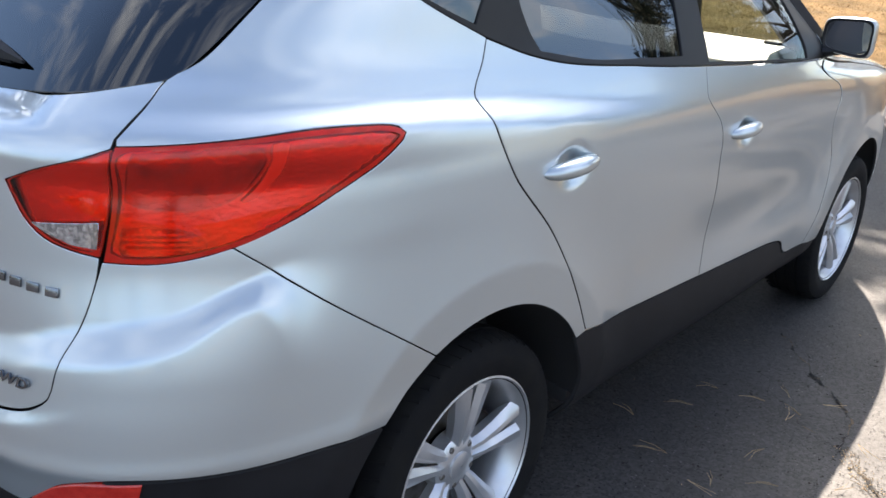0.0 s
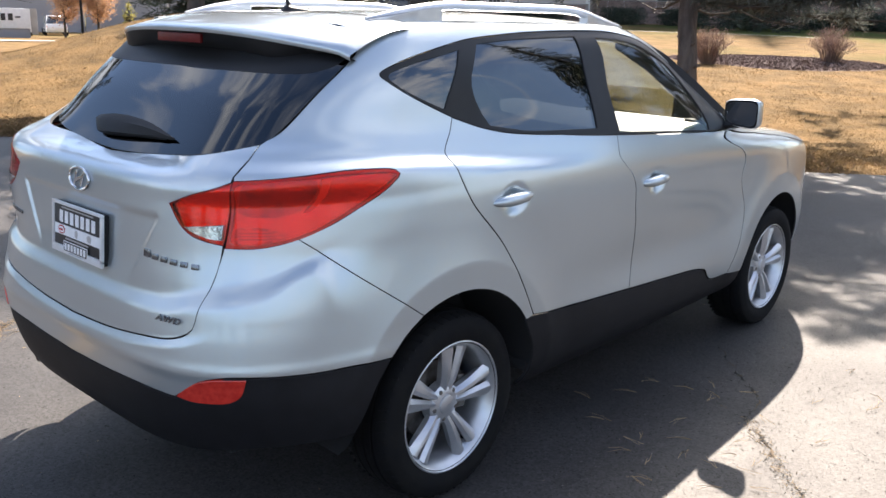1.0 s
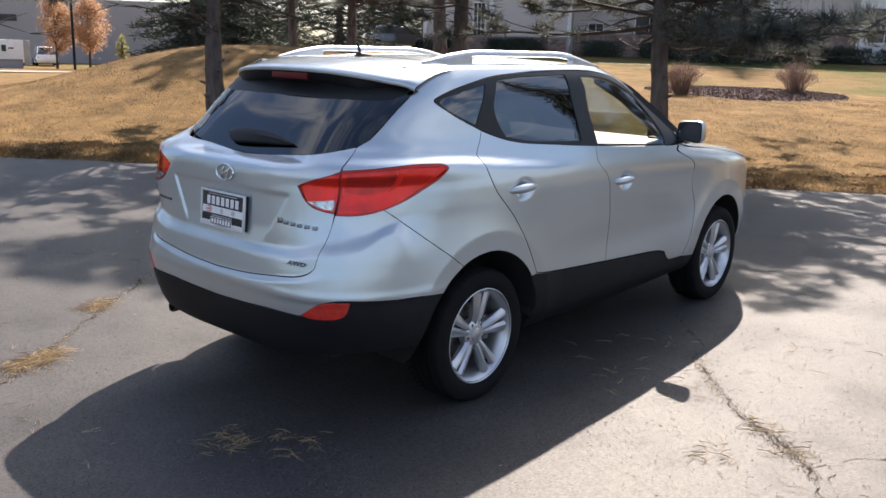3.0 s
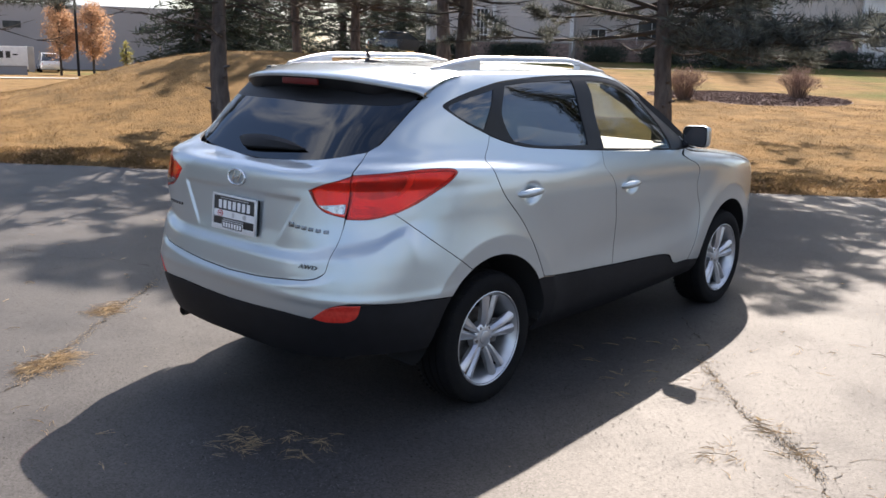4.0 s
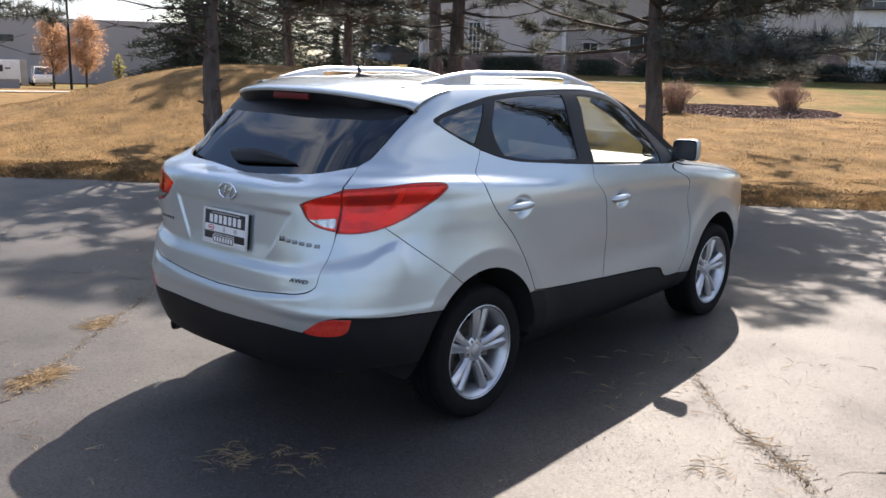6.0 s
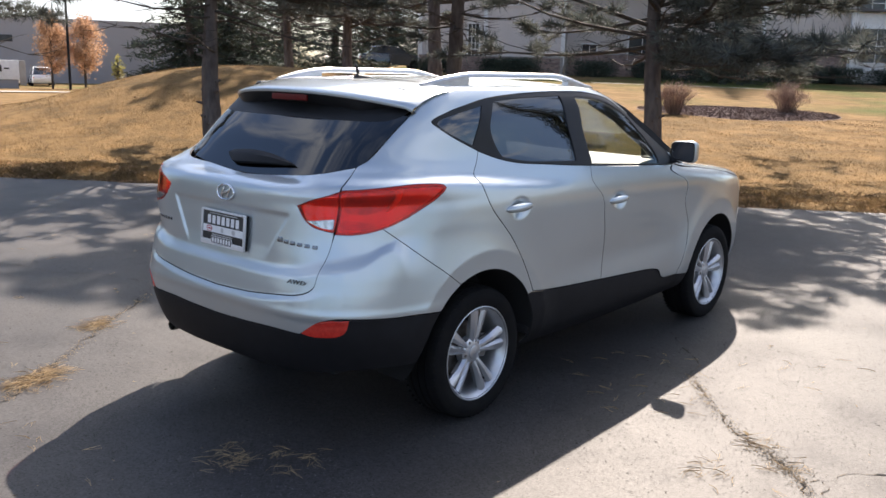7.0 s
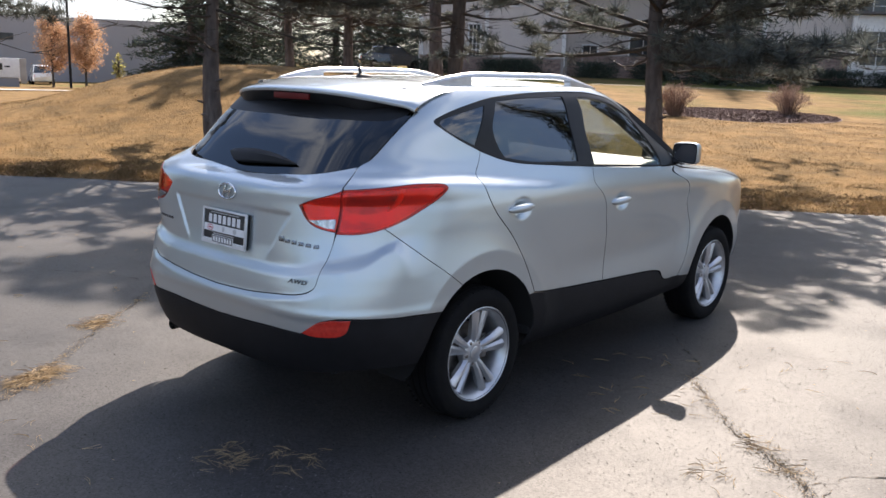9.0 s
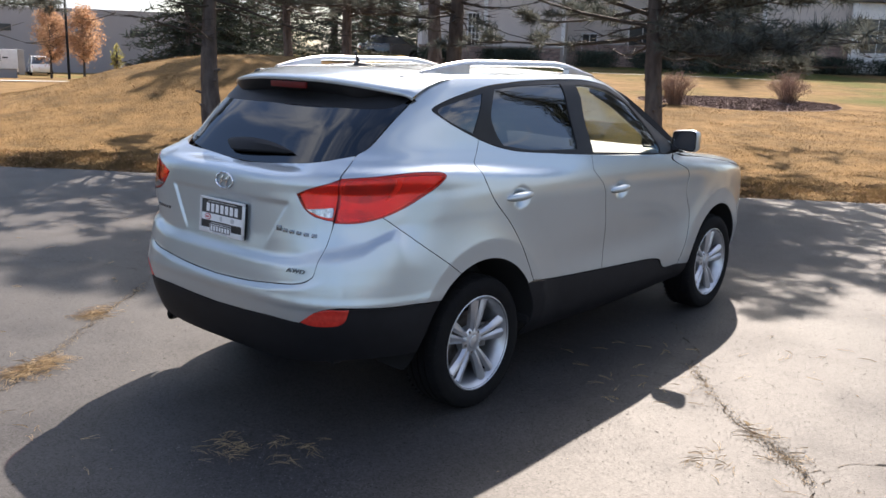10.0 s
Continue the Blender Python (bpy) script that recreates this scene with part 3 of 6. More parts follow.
# the car park
verts, faces = [], []
for i in range(241):
    s = -60 + .5 * i
    w = .10 * noise.noise((s * .9, 0, 0)) + .05 * noise.noise((s * 4, 3, 0))
    for d, z in ((w, -.03), (w - .03, 0), (-3, 0), (-12, 0), (-40, 0)):
        p = EDGE_AT + ALONG * s + OUT * d
        verts.append((p.x, p.y, z))
for i in range(240):
    for j in range(4):
        a = i * 5 + j
        faces.append((a, a + 1, a + 6, a + 5))
link("pavement", mesh_of("pavement", verts, [f[::-1] for f in faces], ASPHALT, smooth_shade=False), None, "worn grey asphalt of a car park with cracks", "asphalt", "structure")


# ---- trees ----
def tufts(points, rng, size, count, spread, flat=.6):
    """Needle tufts as thin triangles round each point."""
    verts, faces = [], []
    for p in points:
        for _ in range(count):
            d = Vector((rng.gauss(0, 1), rng.gauss(0, 1), rng.gauss(.2, flat))).normalized()
            s = size * rng.uniform(.6, 1.3)
            q = Vector(p) + Vector((rng.gauss(0, spread), rng.gauss(0, spread), rng.gauss(0, spread * .6)))
            w = d.cross(Vector((rng.gauss(0, 1), rng.gauss(0, 1), rng.gauss(0, 1)))).normalized() * s * .085
            k = len(verts)
            verts += [q - w, q + w, q + d * s]
            faces.append((k, k + 1, k + 2))
    return verts, faces


def puffs(points, rng, needle, count, radius):
    """Dense brushes of long thin needles that stand out from each point, with open gaps between the brushes."""
    verts, faces = [], []
    for p, way in points:
        k = rng.uniform(.75, 1.2)
        for _ in range(int(count * k * k)):
            d = (Vector((rng.gauss(0, 1), rng.gauss(0, 1), rng.gauss(0, .8))).normalized() + way * .55 + Vector((0, 0, .15))).normalized()
            ln = needle * k * rng.uniform(.7, 1.15)
            q = p - way * rng.uniform(0, radius) * k + d * radius * .25 * rng.random()
            w = d.cross(Vector((rng.gauss(0, 1), rng.gauss(0, 1), rng.gauss(0, 1)))).normalized() * rng.uniform(.006, .011)
            b = len(verts)
            verts += [q - w, q + w, q + d * ln]
            faces.append((b, b + 1, b + 2))
    return verts, faces


def pine(at, height, girth, crown_from, reach, seed, label, name="pine_tree", leaf=NEEDLES, limbs=34, count=46, dead=True, lean=0.0, aim=None, needle=.19, low=1.15, inner=0):
    """A pine: ridged trunk with limb stubs, whorled limbs that fork into twigs, and brushes of needles at the twigs' ends."""
    rng, more = random.Random(seed), random.Random(seed + 1000)
    z0 = ground_z(at[0], at[1]) - .1
    tree = empty(name, (at[0], at[1], z0), label, "tree")
    bm = bmesh.new()
    rings, around, tall = [], 20, 40
    for i in range(tall + 1):
        t = (i / tall) ** 1.25
        c = Vector((lean * t * height + .08 * math.sin(5 * t + seed), .08 * math.cos(4 * t + seed), t * height))
        r0 = girth * (1 - .85 * t) * (1 + .35 * math.exp(-t * height / .22))
        rings.append([bm.verts.new(c + Vector((math.cos(q), math.sin(q), 0)) * r0 * (1 + .13 * noise.noise((math.cos(q) * 2.2, math.sin(q) * 2.2, t * height * 1.6 + seed)) + .10 * noise.noise((math.cos(q) * 6, math.sin(q) * 6, t * height * 5 + seed)))) for q in (2 * math.pi * k / around for k in range(around))])
    for a, b in zip(rings, rings[1:]):
        for k in range(around):
            bm.faces.new((a[k], a[(k + 1) % around], b[(k + 1) % around], b[k]))
    for _ in range(10):
        z, a = rng.uniform(.5, crown_from + .3), rng.uniform(0, 2 * math.pi)
        c = Vector((lean * z + .08 * math.sin(5 * z / height + seed), .08 * math.cos(4 * z / height + seed), z))
        d = Vector((math.cos(a), math.sin(a), .25))
        tube([c + d * girth * .7, c + d * (girth + rng.uniform(.03, .09))], [.035, .014], 6, bm)
    part("trunk", bm, BARK, tree, "grey-brown ridged bark")
    bm, spots = bmesh.new(), []
    for i in range(limbs):
        t = (i + rng.random()) / limbs
        z = crown_from + (height - crown_from) * t ** low
        a = rng.uniform(0, 2 * math.pi) if aim is None or rng.random() < .5 else rng.gauss(aim, .6)
        far = reach * (1 - .75 * t) * rng.uniform(.65, 1.1)
        droop = rng.uniform(-.30, .20) + .34 * t
        pts = []
        for j in range(7):
            u = j / 6
            pts.append(Vector((math.cos(a) * far * u + rng.gauss(0, .07) * u, math.sin(a) * far * u + rng.gauss(0, .07) * u, z + far * (droop * u + .16 * u * u) + rng.gauss(0, .04) * u)) + Vector((lean * z, 0, 0)))
        tube(pts, [girth * .26 * (1 - .85 * j / 6) * (1 - .4 * t) for j in range(7)], 5, bm, close=False)
        for _ in range(inner):
            u, b = more.uniform(.5, 2.6), a + more.choice((-1, 1)) * more.uniform(.3, 1.2)
            p0 = pts[int(u)].lerp(pts[int(u) + 1], u % 1)
            way = Vector((math.cos(b), math.sin(b), more.uniform(-.2, .4))).normalized()
            p1 = p0 + way * more.uniform(.2, .55)
            tube([p0, p1], [girth * .05, girth * .02], 4, bm, close=False)
            spots.append((p1, way))
        for j in range(2, 7):
            if rng.random() < .25 + .1 * (j < 4):
                continue
            for _ in range(3):
                b = a + rng.choice((-1, 1)) * rng.uniform(.15, 1.15)
                ln = far * rng.uniform(.12, .30) + .1
                p1 = pts[j] + Vector((math.cos(b) * ln, math.sin(b) * ln, rng.uniform(-.10, .34) * ln))
                mid = (pts[j] + p1) / 2 + Vector((rng.gauss(0, .03), rng.gauss(0, .03), -.03))
                tube([pts[j], mid, p1], [girth * .06, girth * .045, girth * .02], 4, bm, close=False)
                way = (p1 - mid).normalized()
                spots.append((p1, way))
                if ln > .45:
                    spots.append((mid.lerp(p1, .45), way))
                for _ in range(rng.randrange(1, 3)):
                    c = b + rng.choice((-1, 1)) * rng.uniform(.5, 1.1)
                    side = Vector((math.cos(c), math.sin(c), rng.uniform(.0, .5))).normalized()
                    p2 = mid.lerp(p1, rng.uniform(.1, .8)) + side * rng.uniform(.16, .32)
                    tube([p2 - side * .3, p2], [girth * .035, girth * .015], 3, bm, close=False)
                    spots.append((p2, side))
    if dead:
        for i in range(12):
            z, a = rng.uniform(1.9, crown_from + .6), rng.uniform(0, 2 * math.pi)
            far = rng.uniform(.8, 2.4)
            pts = [Vector((math.cos(a) * far * u, math.sin(a) * far * u, z + far * (-.05 * u + .1 * math.sin(3 * u + i)))) for u in (0, .25, .5, .75, 1)]
            tube(pts, [girth * .16, girth * .12, girth * .09, girth * .06, girth * .02], 5, bm, close=False)
            for u in range(1, 5):
                for _ in range(3):
                    b = a + rng.choice((-1, 1)) * rng.uniform(.4, 1.1)
                    ln = rng.uniform(.2, .7)
                    q = pts[u] + Vector((math.cos(b) * ln, math.sin(b) * ln, rng.uniform(-.2, .3) * ln))
                    tube([pts[u], (pts[u] + q) / 2 + Vector((0, 0, rng.gauss(0, .03))), q], [girth * .05, girth * .03, girth * .012], 4, bm, close=False)
    tagged(part("branchwork", bm, TWIG, tree), kind="stuff")
    v, f = puffs(spots, rng, needle, count, .16)
    link("crown", mesh_of("crown", v, f, leaf, smooth_shade=False), tree, "loose brushes of long needles")
    return tree


def leafy(name, at, height, radius, seed, leaf, label, bare=.25, count=5000, size=.14, pointed=.8, girth=.1):
    """A small broad-leaved tree: trunk, fine limbs, many leaves in an uneven crown."""
    rng = random.Random(seed)
    tree = empty(name, (at[0], at[1], ground_z(at[0], at[1])), label, "tree")
    part("trunk", tube([(0, 0, -.1), (.03, 0, height * .3), (0, .02, height * .7), (0, 0, height * .95)], [girth, girth * .8, girth * .45, girth * .1], 8), TWIG, tree)
    bm, ends = bmesh.new(), []
    for i in range(46):
        z = height * (bare + (.92 - bare) * rng.random())
        a = rng.uniform(0, 2 * math.pi)
        t = (z / height - bare) / (1 - bare)
        far = radius * (1 - t ** 1.6 * pointed) * rng.uniform(.5, 1.05) * min(1, .45 + t * 3)
        end = Vector((math.cos(a) * far, math.sin(a) * far, z + far * .7))
        tube([(0, 0, z), end * .5 + Vector((0, 0, z * .5)), end], [girth * .25, girth * .15, girth * .05], 4, bm, close=False)
        ends += [Vector((0, 0, z)).lerp(end, u) for u in (.45, .65, .85, 1.0)]
    tagged(part("branchwork", bm, TWIG, tree), kind="stuff")
    verts, faces = [], []
    for _ in range(count):
        p = rng.choice(ends) + Vector((rng.gauss(0, radius * .13), rng.gauss(0, radius * .13), rng.gauss(0, radius * .13)))
        u = Vector((rng.gauss(0, 1), rng.gauss(0, 1), rng.gauss(0, 1))).normalized()
        w = u.orthogonal() * size * .35
        u = u * size * rng.uniform(.6, 1.2)
        k = len(verts)
        verts += [p, p + u * .5 + w, p + u, p + u * .5 - w]
        faces.append((k, k + 1, k + 2, k + 3))
    link("crown", mesh_of("crown", verts, faces, leaf, smooth_shade=False), tree)
    return tree


def spruce(at, height, radius, seed, label, leaf=SPRUCE, count=9000, low=.0, size=.30):
    """A dense conifer with tiers of hanging boughs down to the ground."""
    rng = random.Random(seed)
    tree = empty("spruce_tree", (at[0], at[1], ground_z(at[0], at[1]) - .05), label, "tree")
    part("trunk", tube([(0, 0, 0), (0, 0, height * .5), (0, 0, height * .97)], [height * .02, height * .013, height * .003], 10), BARK, tree)
    bm, verts, faces = bmesh.new(), [], []
    tiers = int(height * 3.2)
    spots = []
    for i in range(tiers):
        t = (i + rng.random() * .6) / tiers
        z = height * (low + (1 - low) * t)
        for _ in range(max(4, int((26 if height > 15 else 12) * (1 - t)))):
            a = rng.uniform(0, 2 * math.pi)
            far = radius * (1 - t) ** .85 * rng.uniform(.72, 1.08) + .1
            end = Vector((math.cos(a) * far, math.sin(a) * far, z - far * .22))
            tube([(0, 0, z), end * .55 + Vector((0, 0, z * .45)), end], [.025, .016, .005], 4, bm, close=False)
            n = max(2, int(far / .16))
            spots += [Vector((0, 0, z)).lerp(end, (q + 1) / n) for q in range(n)]
    tagged(part("branchwork", bm, TWIG, tree), kind="stuff")
    per = max(3, count // len(spots))
    v, f = tufts(spots, rng, size, per, .12, .35)
    link("crown", mesh_of("crown", v, f, leaf, smooth_shade=False), tree)
    return tree


EYE2 = Vector((3.5, -3.31))


def out_at(bx, by, d):
    """A place d metres from the standing point along a bearing."""
    p = EYE2 + Vector((bx, by)).normalized() * d
    return p.x, p.y


pine(out_at(-.824, .566, 16), 6.0, .165, 2.7, 3.7, 3, "pine with a bare lower trunk and dead twigs on the lawn", limbs=62)
pine(out_at(-.471, .882, 15.5), 6.5, .165, 2.0, 4.6, 8, "pine with a bare lower trunk on the lawn", limbs=64, aim=-.1, count=46, needle=.20, low=1.35, inner=5)
pine(out_at(-.777, .63, 31), 8, .17, 2.4, 3.4, 21, "small pine with a short trunk", limbs=40, count=36)
pine(out_at(-.735, .68, 29), 9, .18, 2.2, 4.0, 22, "dark pine with low boughs", limbs=48, count=40)
pine(out_at(-.668, .744, 25), 9.5, .20, 2.6, 3.8, 33, "dark pine with low boughs", limbs=46, count=40)
pine(out_at(-.20, .98, 21), 7, .17, 2.6, 4.2, 41, "pine with long drooping boughs", limbs=24, count=40)
pine(out_at(-.955, .29, 17), 7.5, .17, 2.7, 3.4, 44, "pine with long drooping boughs", limbs=36, count=40)
pine((3.4, 13.8), 7.4, .17, 3.1, 3.6, 47, "pine with long drooping boughs", limbs=40, count=40)
pine((-8.22, 10.35), 10.7, .165, 3.0, 2.5, 49, "pine with a bare lower trunk on the lawn", limbs=50, count=50)
# The 9.5 m trees are added unseen behind the camera to darken reflections.
for k, (bx, by, d, h, r) in enumerate(((-.408, .913, 46, 12, 3.0), (-.838, .545, 37, 8, 2.8), (-.815, .58, 38, 8, 2.8), (-.80, .60, 44, 10, 3.2), (11.6, 30.3, 32.4, 20, 3.1), (9.5, 35, 36.3, 19, 3.2), (-19.5, 2.3, 19.6, 9, 3.0), (20, 16, 32, 13, 3.4), (-19.5, -5, 20, 13, 3.4), (-22, -10, 25, 14, 3.8), (-20, -16, 27, 9.5, 4.4), (-14, -24, 32, 9.5, 4.4), (-8, -30, 36, 9.5, 4.4), (0, -34, 38, 9.5, 4.4), (8, -34, 38, 9.5, 4.4), (16, -30, 38, 9.5, 4.4), (24, -22, 38, 9.5, 4.4), (-.78, .625, 50, 11, 3.6), (-.745, .667, 52, 11, 3.6), (-.82, .572, 48, 10, 3.4), (-.70, .714, 96, 16, 5.0), (-.675, .738, 92, 15, 5.0), (-.72, .694, 98, 16, 5.0))):
    spruce(out_at(bx, by, d), h, r, 60 + k, "dense dark spruce reaching the ground", count=60000 if h > 15 else 11000)
leafy("maple_tree", out_at(-.905, .426, 74), 5.6, 1.75, 71, ORANGE, "slender tree in orange autumn leaf", pointed=.98, size=.11, count=8000, bare=.2)
leafy("maple_tree", out_at(-.891, .454, 74), 5.5, 1.7, 72, ORANGE, "slender tree in orange autumn leaf", pointed=.98, size=.11, count=8000, bare=.2)
leafy("young_tree", out_at(-.876, .482, 60), 2.4, .5, 73, YELLOW, "young tree with yellow-green leaves", count=500, size=.10)


# ---- far buildings ----
def wall_frame(bx, by, d, z):
    """A frame on a wall that faces the standing point: x along the wall, y away, z up."""
    f = Vector((bx, by)).normalized()
    m = Matrix(((f.y, f.x, 0), (-f.x, f.y, 0), (0, 0, 1))).to_4x4()
    p = EYE2 + f * d
    m.translation = (p.x, p.y, z)
    return m


def window_unit(parent, m, u, z, w, h, cols, rows, name="window", proud=.06):
    """A framed window with bars and panes of its own."""
    bm = bmesh.new()
    t = .09
    for sx, sz, x, zz in ((w + 2 * t, t, 0, h / 2 + t / 2), (w + 2 * t, t, 0, -h / 2 - t / 2), (t, h, -w / 2 - t / 2, 0), (t, h, w / 2 + t / 2, 0)):
        box((sx, .10, sz), (u + x, -proud, z + zz), .01, bm)
    for i in range(1, cols):
        box((.035, .05, h), (u - w / 2 + w * i / cols, -proud + .01, z), 0, bm)
    for j in range(1, rows):
        box((w, .05, .035), (u, -proud + .012, z - h / 2 + h * j / rows), 0, bm)
    frame_ob = part(name, bm, WHITE_PAINT, parent, "white window frame", shade=False)
    part("pane", box((w, .01, h), (u, -proud + .03, z)), FAR_GLASS, frame_ob, "dark glass", shade=False)


def house():
    base = wall_frame(-.49, .87, 51, 1.28)
    h = empty("house", label="two-storey house with beige siding over brown brick", category="house")
    h.matrix_world = base
    for u0, u1, deep, base_top in ((-12.2, -3.9, 0, 1.02), (-3.9, 6.6, 2.5, 1.3), (6.6, 26, 0, 1.56)):
        bm = bmesh.new()
        for k in range(27):
            z = base_top - .07 + k * .21
            verts = [bm.verts.new(p) for p in ((u0, deep - .025, z), (u1, deep - .025, z), (u1, deep, z + .21), (u0, deep, z + .21))]
            bm.faces.new(verts)
            if k:
                under = [bm.verts.new(p) for p in ((u0, deep, z), (u1, deep, z), (u1, deep - .025, z), (u0, deep - .025, z))]
                bm.faces.new(under)
        part("siding", bm, SIDING, h, "beige lap siding", shade=False)
        part("wall", box((u1 - u0, 8 - deep, 6.6), ((u0 + u1) / 2, deep + .03 + (8 - deep) / 2, 3.3)), SIDING, h, shade=False)
        brick_base = part("brick_base", box((u1 - u0, .22, base_top + .2), ((u0 + u1) / 2, deep - .05, base_top / 2 - .1), .01), MORTAR, h, "brown brick base", shade=False)
        bm, rng = bmesh.new(), random.Random(int(u0 * 10))
        for row in range(int(base_top / .075)):
            for col in range(int((u1 - u0) / .22)):
                box((.205 + rng.gauss(0, .002), .03, .062), (u0 + .12 + .22 * col + .11 * (row % 2) * (col < int((u1 - u0) / .22) - 1), deep - .165 + rng.gauss(0, .002), .04 + .075 * row), 0, bm)
        tagged(part("brick_course", bm, BRICK, brick_base, shade=False), kind="stuff")
        part("base_cap", box((u1 - u0, .30, .06), ((u0 + u1) / 2, deep - .07, base_top + .01), .01), CONCRETE, h, "pale cap course", shade=False)
        bm = bmesh.new()
        box((u1 - u0 + .8, 10, .18), ((u0 + u1) / 2, 3.4, 6.9), .02, bm, None)
        part("roof", bm, ROOF, h, "grey shingle roof", shade=False)
    for u in (-12.15, -8.35, -3.95, 6.65):
        part("corner_board", box((.22, .12, 6.0), (u, -.08, 3.6), .01), WHITE_PAINT, h, shade=False)
    window_unit(h, base, -9.03, 1.75, .62, 2.1, 3, 6)
    window_unit(h, base, -7.2, 4.6, 1.3, 1.4, 2, 3)
    for u, z, w, hh in ((-2.6, 1.0, .8, 1.7), (.4, 1.7, 1.5, 1.3), (3.4, 1.7, 1.5, 1.3)):
        window_unit(h, base, u, z, w, hh, 2, 2, proud=-2.38)
    # white bay with a wide window
    part("bay_wall", box((3.3, .5, 3.6), (12.6, -.22, 1.9), .03), WHITE_PAINT, h, "white panelled bay", shade=False)
    for x in (11.05, 14.15):
        part("pilaster", box((.34, .16, 3.6), (x, -.55, 1.9), .02), WHITE_PAINT, h, shade=False)
    window_unit(h, base, 12.6, 2.0, 2.3, 1.7, 3, 2, proud=.50)
    part("bay_roof", box((3.7, 1.0, .14), (12.6, -.30, 3.78), .02), ROOF, h, shade=False)
    window_unit(h, base, 8.2, 4.3, 1.2, 1.4, 2, 3)
    window_unit(h, base, 11.9, 4.4, 1.2, 1.4, 2, 3)
    part("front_door", box((.95, .08, 2.05), (4.9, 2.36, 1.05), .01), WHITE_PAINT, h, "white panelled door", shade=False)
    for k, (u, w) in enumerate(((8.0, 2.2), (10.4, 2.6), (13.2, 2.8), (16.5, 3.0), (-2, 2.2), (1.0, 2.4), (4.0, 2.2), (-11, 2.0), (-7.6, 1.8), (-6, 1.8))):
        p = base @ Vector((u, -1.1, 0))
        rng = random.Random(300 + k)
        hedge = empty("hedge_shrub", (p.x, p.y, ground_z(p.x, p.y) - .05), "clipped dark evergreen shrub below the house", "shrub", group="shrubs below the house")
        spots = [Vector((rng.uniform(-.5, .5) * w * base[0][0], rng.uniform(-.5, .5) * w * base[1][0], 0)) * 1.0 + Vector((rng.gauss(0, .25), rng.gauss(0, .25), rng.uniform(.05, .85))) for _ in range(420)]
        v, f = tufts(spots, rng, .20, 9, .08, .8)
        bm = tube([(0, 0, 0), (0, 0, .5)], [.05, .02], 6)
        part("stem", bm, TWIG, hedge)
        link("leaves", mesh_of("leaves", v, f, SPRUCE, smooth_shade=False), hedge)


house()


def warehouse():
    base = wall_frame(-.913, .407, 92, -1.15)
    w = empty("warehouse", label="long grey flat-roofed warehouse with small windows", category="building")
    w.matrix_world = base
    for k in range(9):
        part("wall_panel", box((7.4, .3, 6.0), (-45 + 7.46 * k + .0, .15, 3.0), .03), GREY_WALL, w, shade=False)
    part("parapet", box((67.5, .45, .22), (-15, .18, 6.1), .02), GREY_WALL, w, shade=False)
    part("flat_roof", box((67, 30, .2), (-15, 15.5, 5.8)), ROOF, w, shade=False)
    for u, z in ((-2.0, 4.3), (-8.2, 4.3), (9.8, 4.1), (-14.5, 4.3), (-20.7, 4.3)):
        part("window", box((1.5, .12, .6), (u, -.02, z), .02), FAR_GLASS, w, "dark window", shade=False)
    part("dock_door", box((3, .1, 3.4), (-12, -.03, 1.75), .02), CONCRETE, w, shade=False)


warehouse()


def parked_car(at, turn, paint, label, tall=1.5):
    z = ground_z(*at)
    c = empty("parked_car", (at[0], at[1], z), label, "car")
    c.matrix_world = Matrix.Translation((at[0], at[1], z)) @ Matrix.Rotation(turn, 4, "Z")
    bm = bmesh.new()
    rows = []
    for y, half, low, high in ((-2.2, .70, .45, .80), (-2.1, .82, .28, .95), (-1.3, .88, .25, 1.0), (.9, .88, .25, .98), (1.9, .84, .25, .86), (2.2, .68, .38, .70)):
        rows.append([bm.verts.new(p) for p in ((-half, y, low), (-half * 1.02, y, (low + high) / 2), (-half * .93, y, high), (half * .93, y, high), (half * 1.02, y, (low + high) / 2), (half, y, low))])
    for a, b in zip(rows, rows[1:]):
        for i in range(6):
            bm.faces.new((a[i], a[(i + 1) % 6], b[(i + 1) % 6], b[i]))
    bm.faces.new(rows[0])
    bm.faces.new(rows[-1][::-1])
    body = part("body", bm, paint, c)
    bm = bmesh.new()
    rows = []
    for y, half, z1 in ((-1.75, .76, .97), (-1.1, .62, tall - .06), (-.3, .63, tall), (.35, .62, tall - .05), (1.1, .76, .97)):
        rows.append([bm.verts.new(p) for p in ((-.78, y, .93), (-half, y, z1), (half, y, z1), (.78, y, .93))])
    for a, b in zip(rows, rows[1:]):
        for i in range(3):
            bm.faces.new((a[i], a[i + 1], b[i + 1], b[i]))
    part("cabin", bm, FAR_GLASS, c, "dark windows")
    bm = bmesh.new()
    bmesh.ops.create_uvsphere(bm, u_segments=24, v_segments=14, radius=1, matrix=Matrix.Translation((0, -.38, tall - .07)) @ Matrix.Diagonal((.67, 1.0, .11, 1)))
    part("roof", bm, paint, c)
    for sx in (-.62, .62):
        part("pillar", tube([(sx * 1.2, -1.7, .97), (sx, -1.05, tall), (sx, .35, tall), (sx * 1.22, 1.1, .97)], .035, 6), paint, c)
    for x in (-.8, .8):
        for y in (-1.35, 1.4):
            bm = lathe([(-.1, .18), (-.1, .31), (.1, .31), (.1, .18), (.08, .16), (.06, .02)], 24)
            bmesh.ops.translate(bm, verts=bm.verts, vec=(x, y, .31))
            part("wheel", bm, RUBBER, c)
    for x in (-.6, .6):
        part("tail_lamp", box((.3, .06, .14), (x, -2.16, .72), .02), RED_PLASTIC, c)


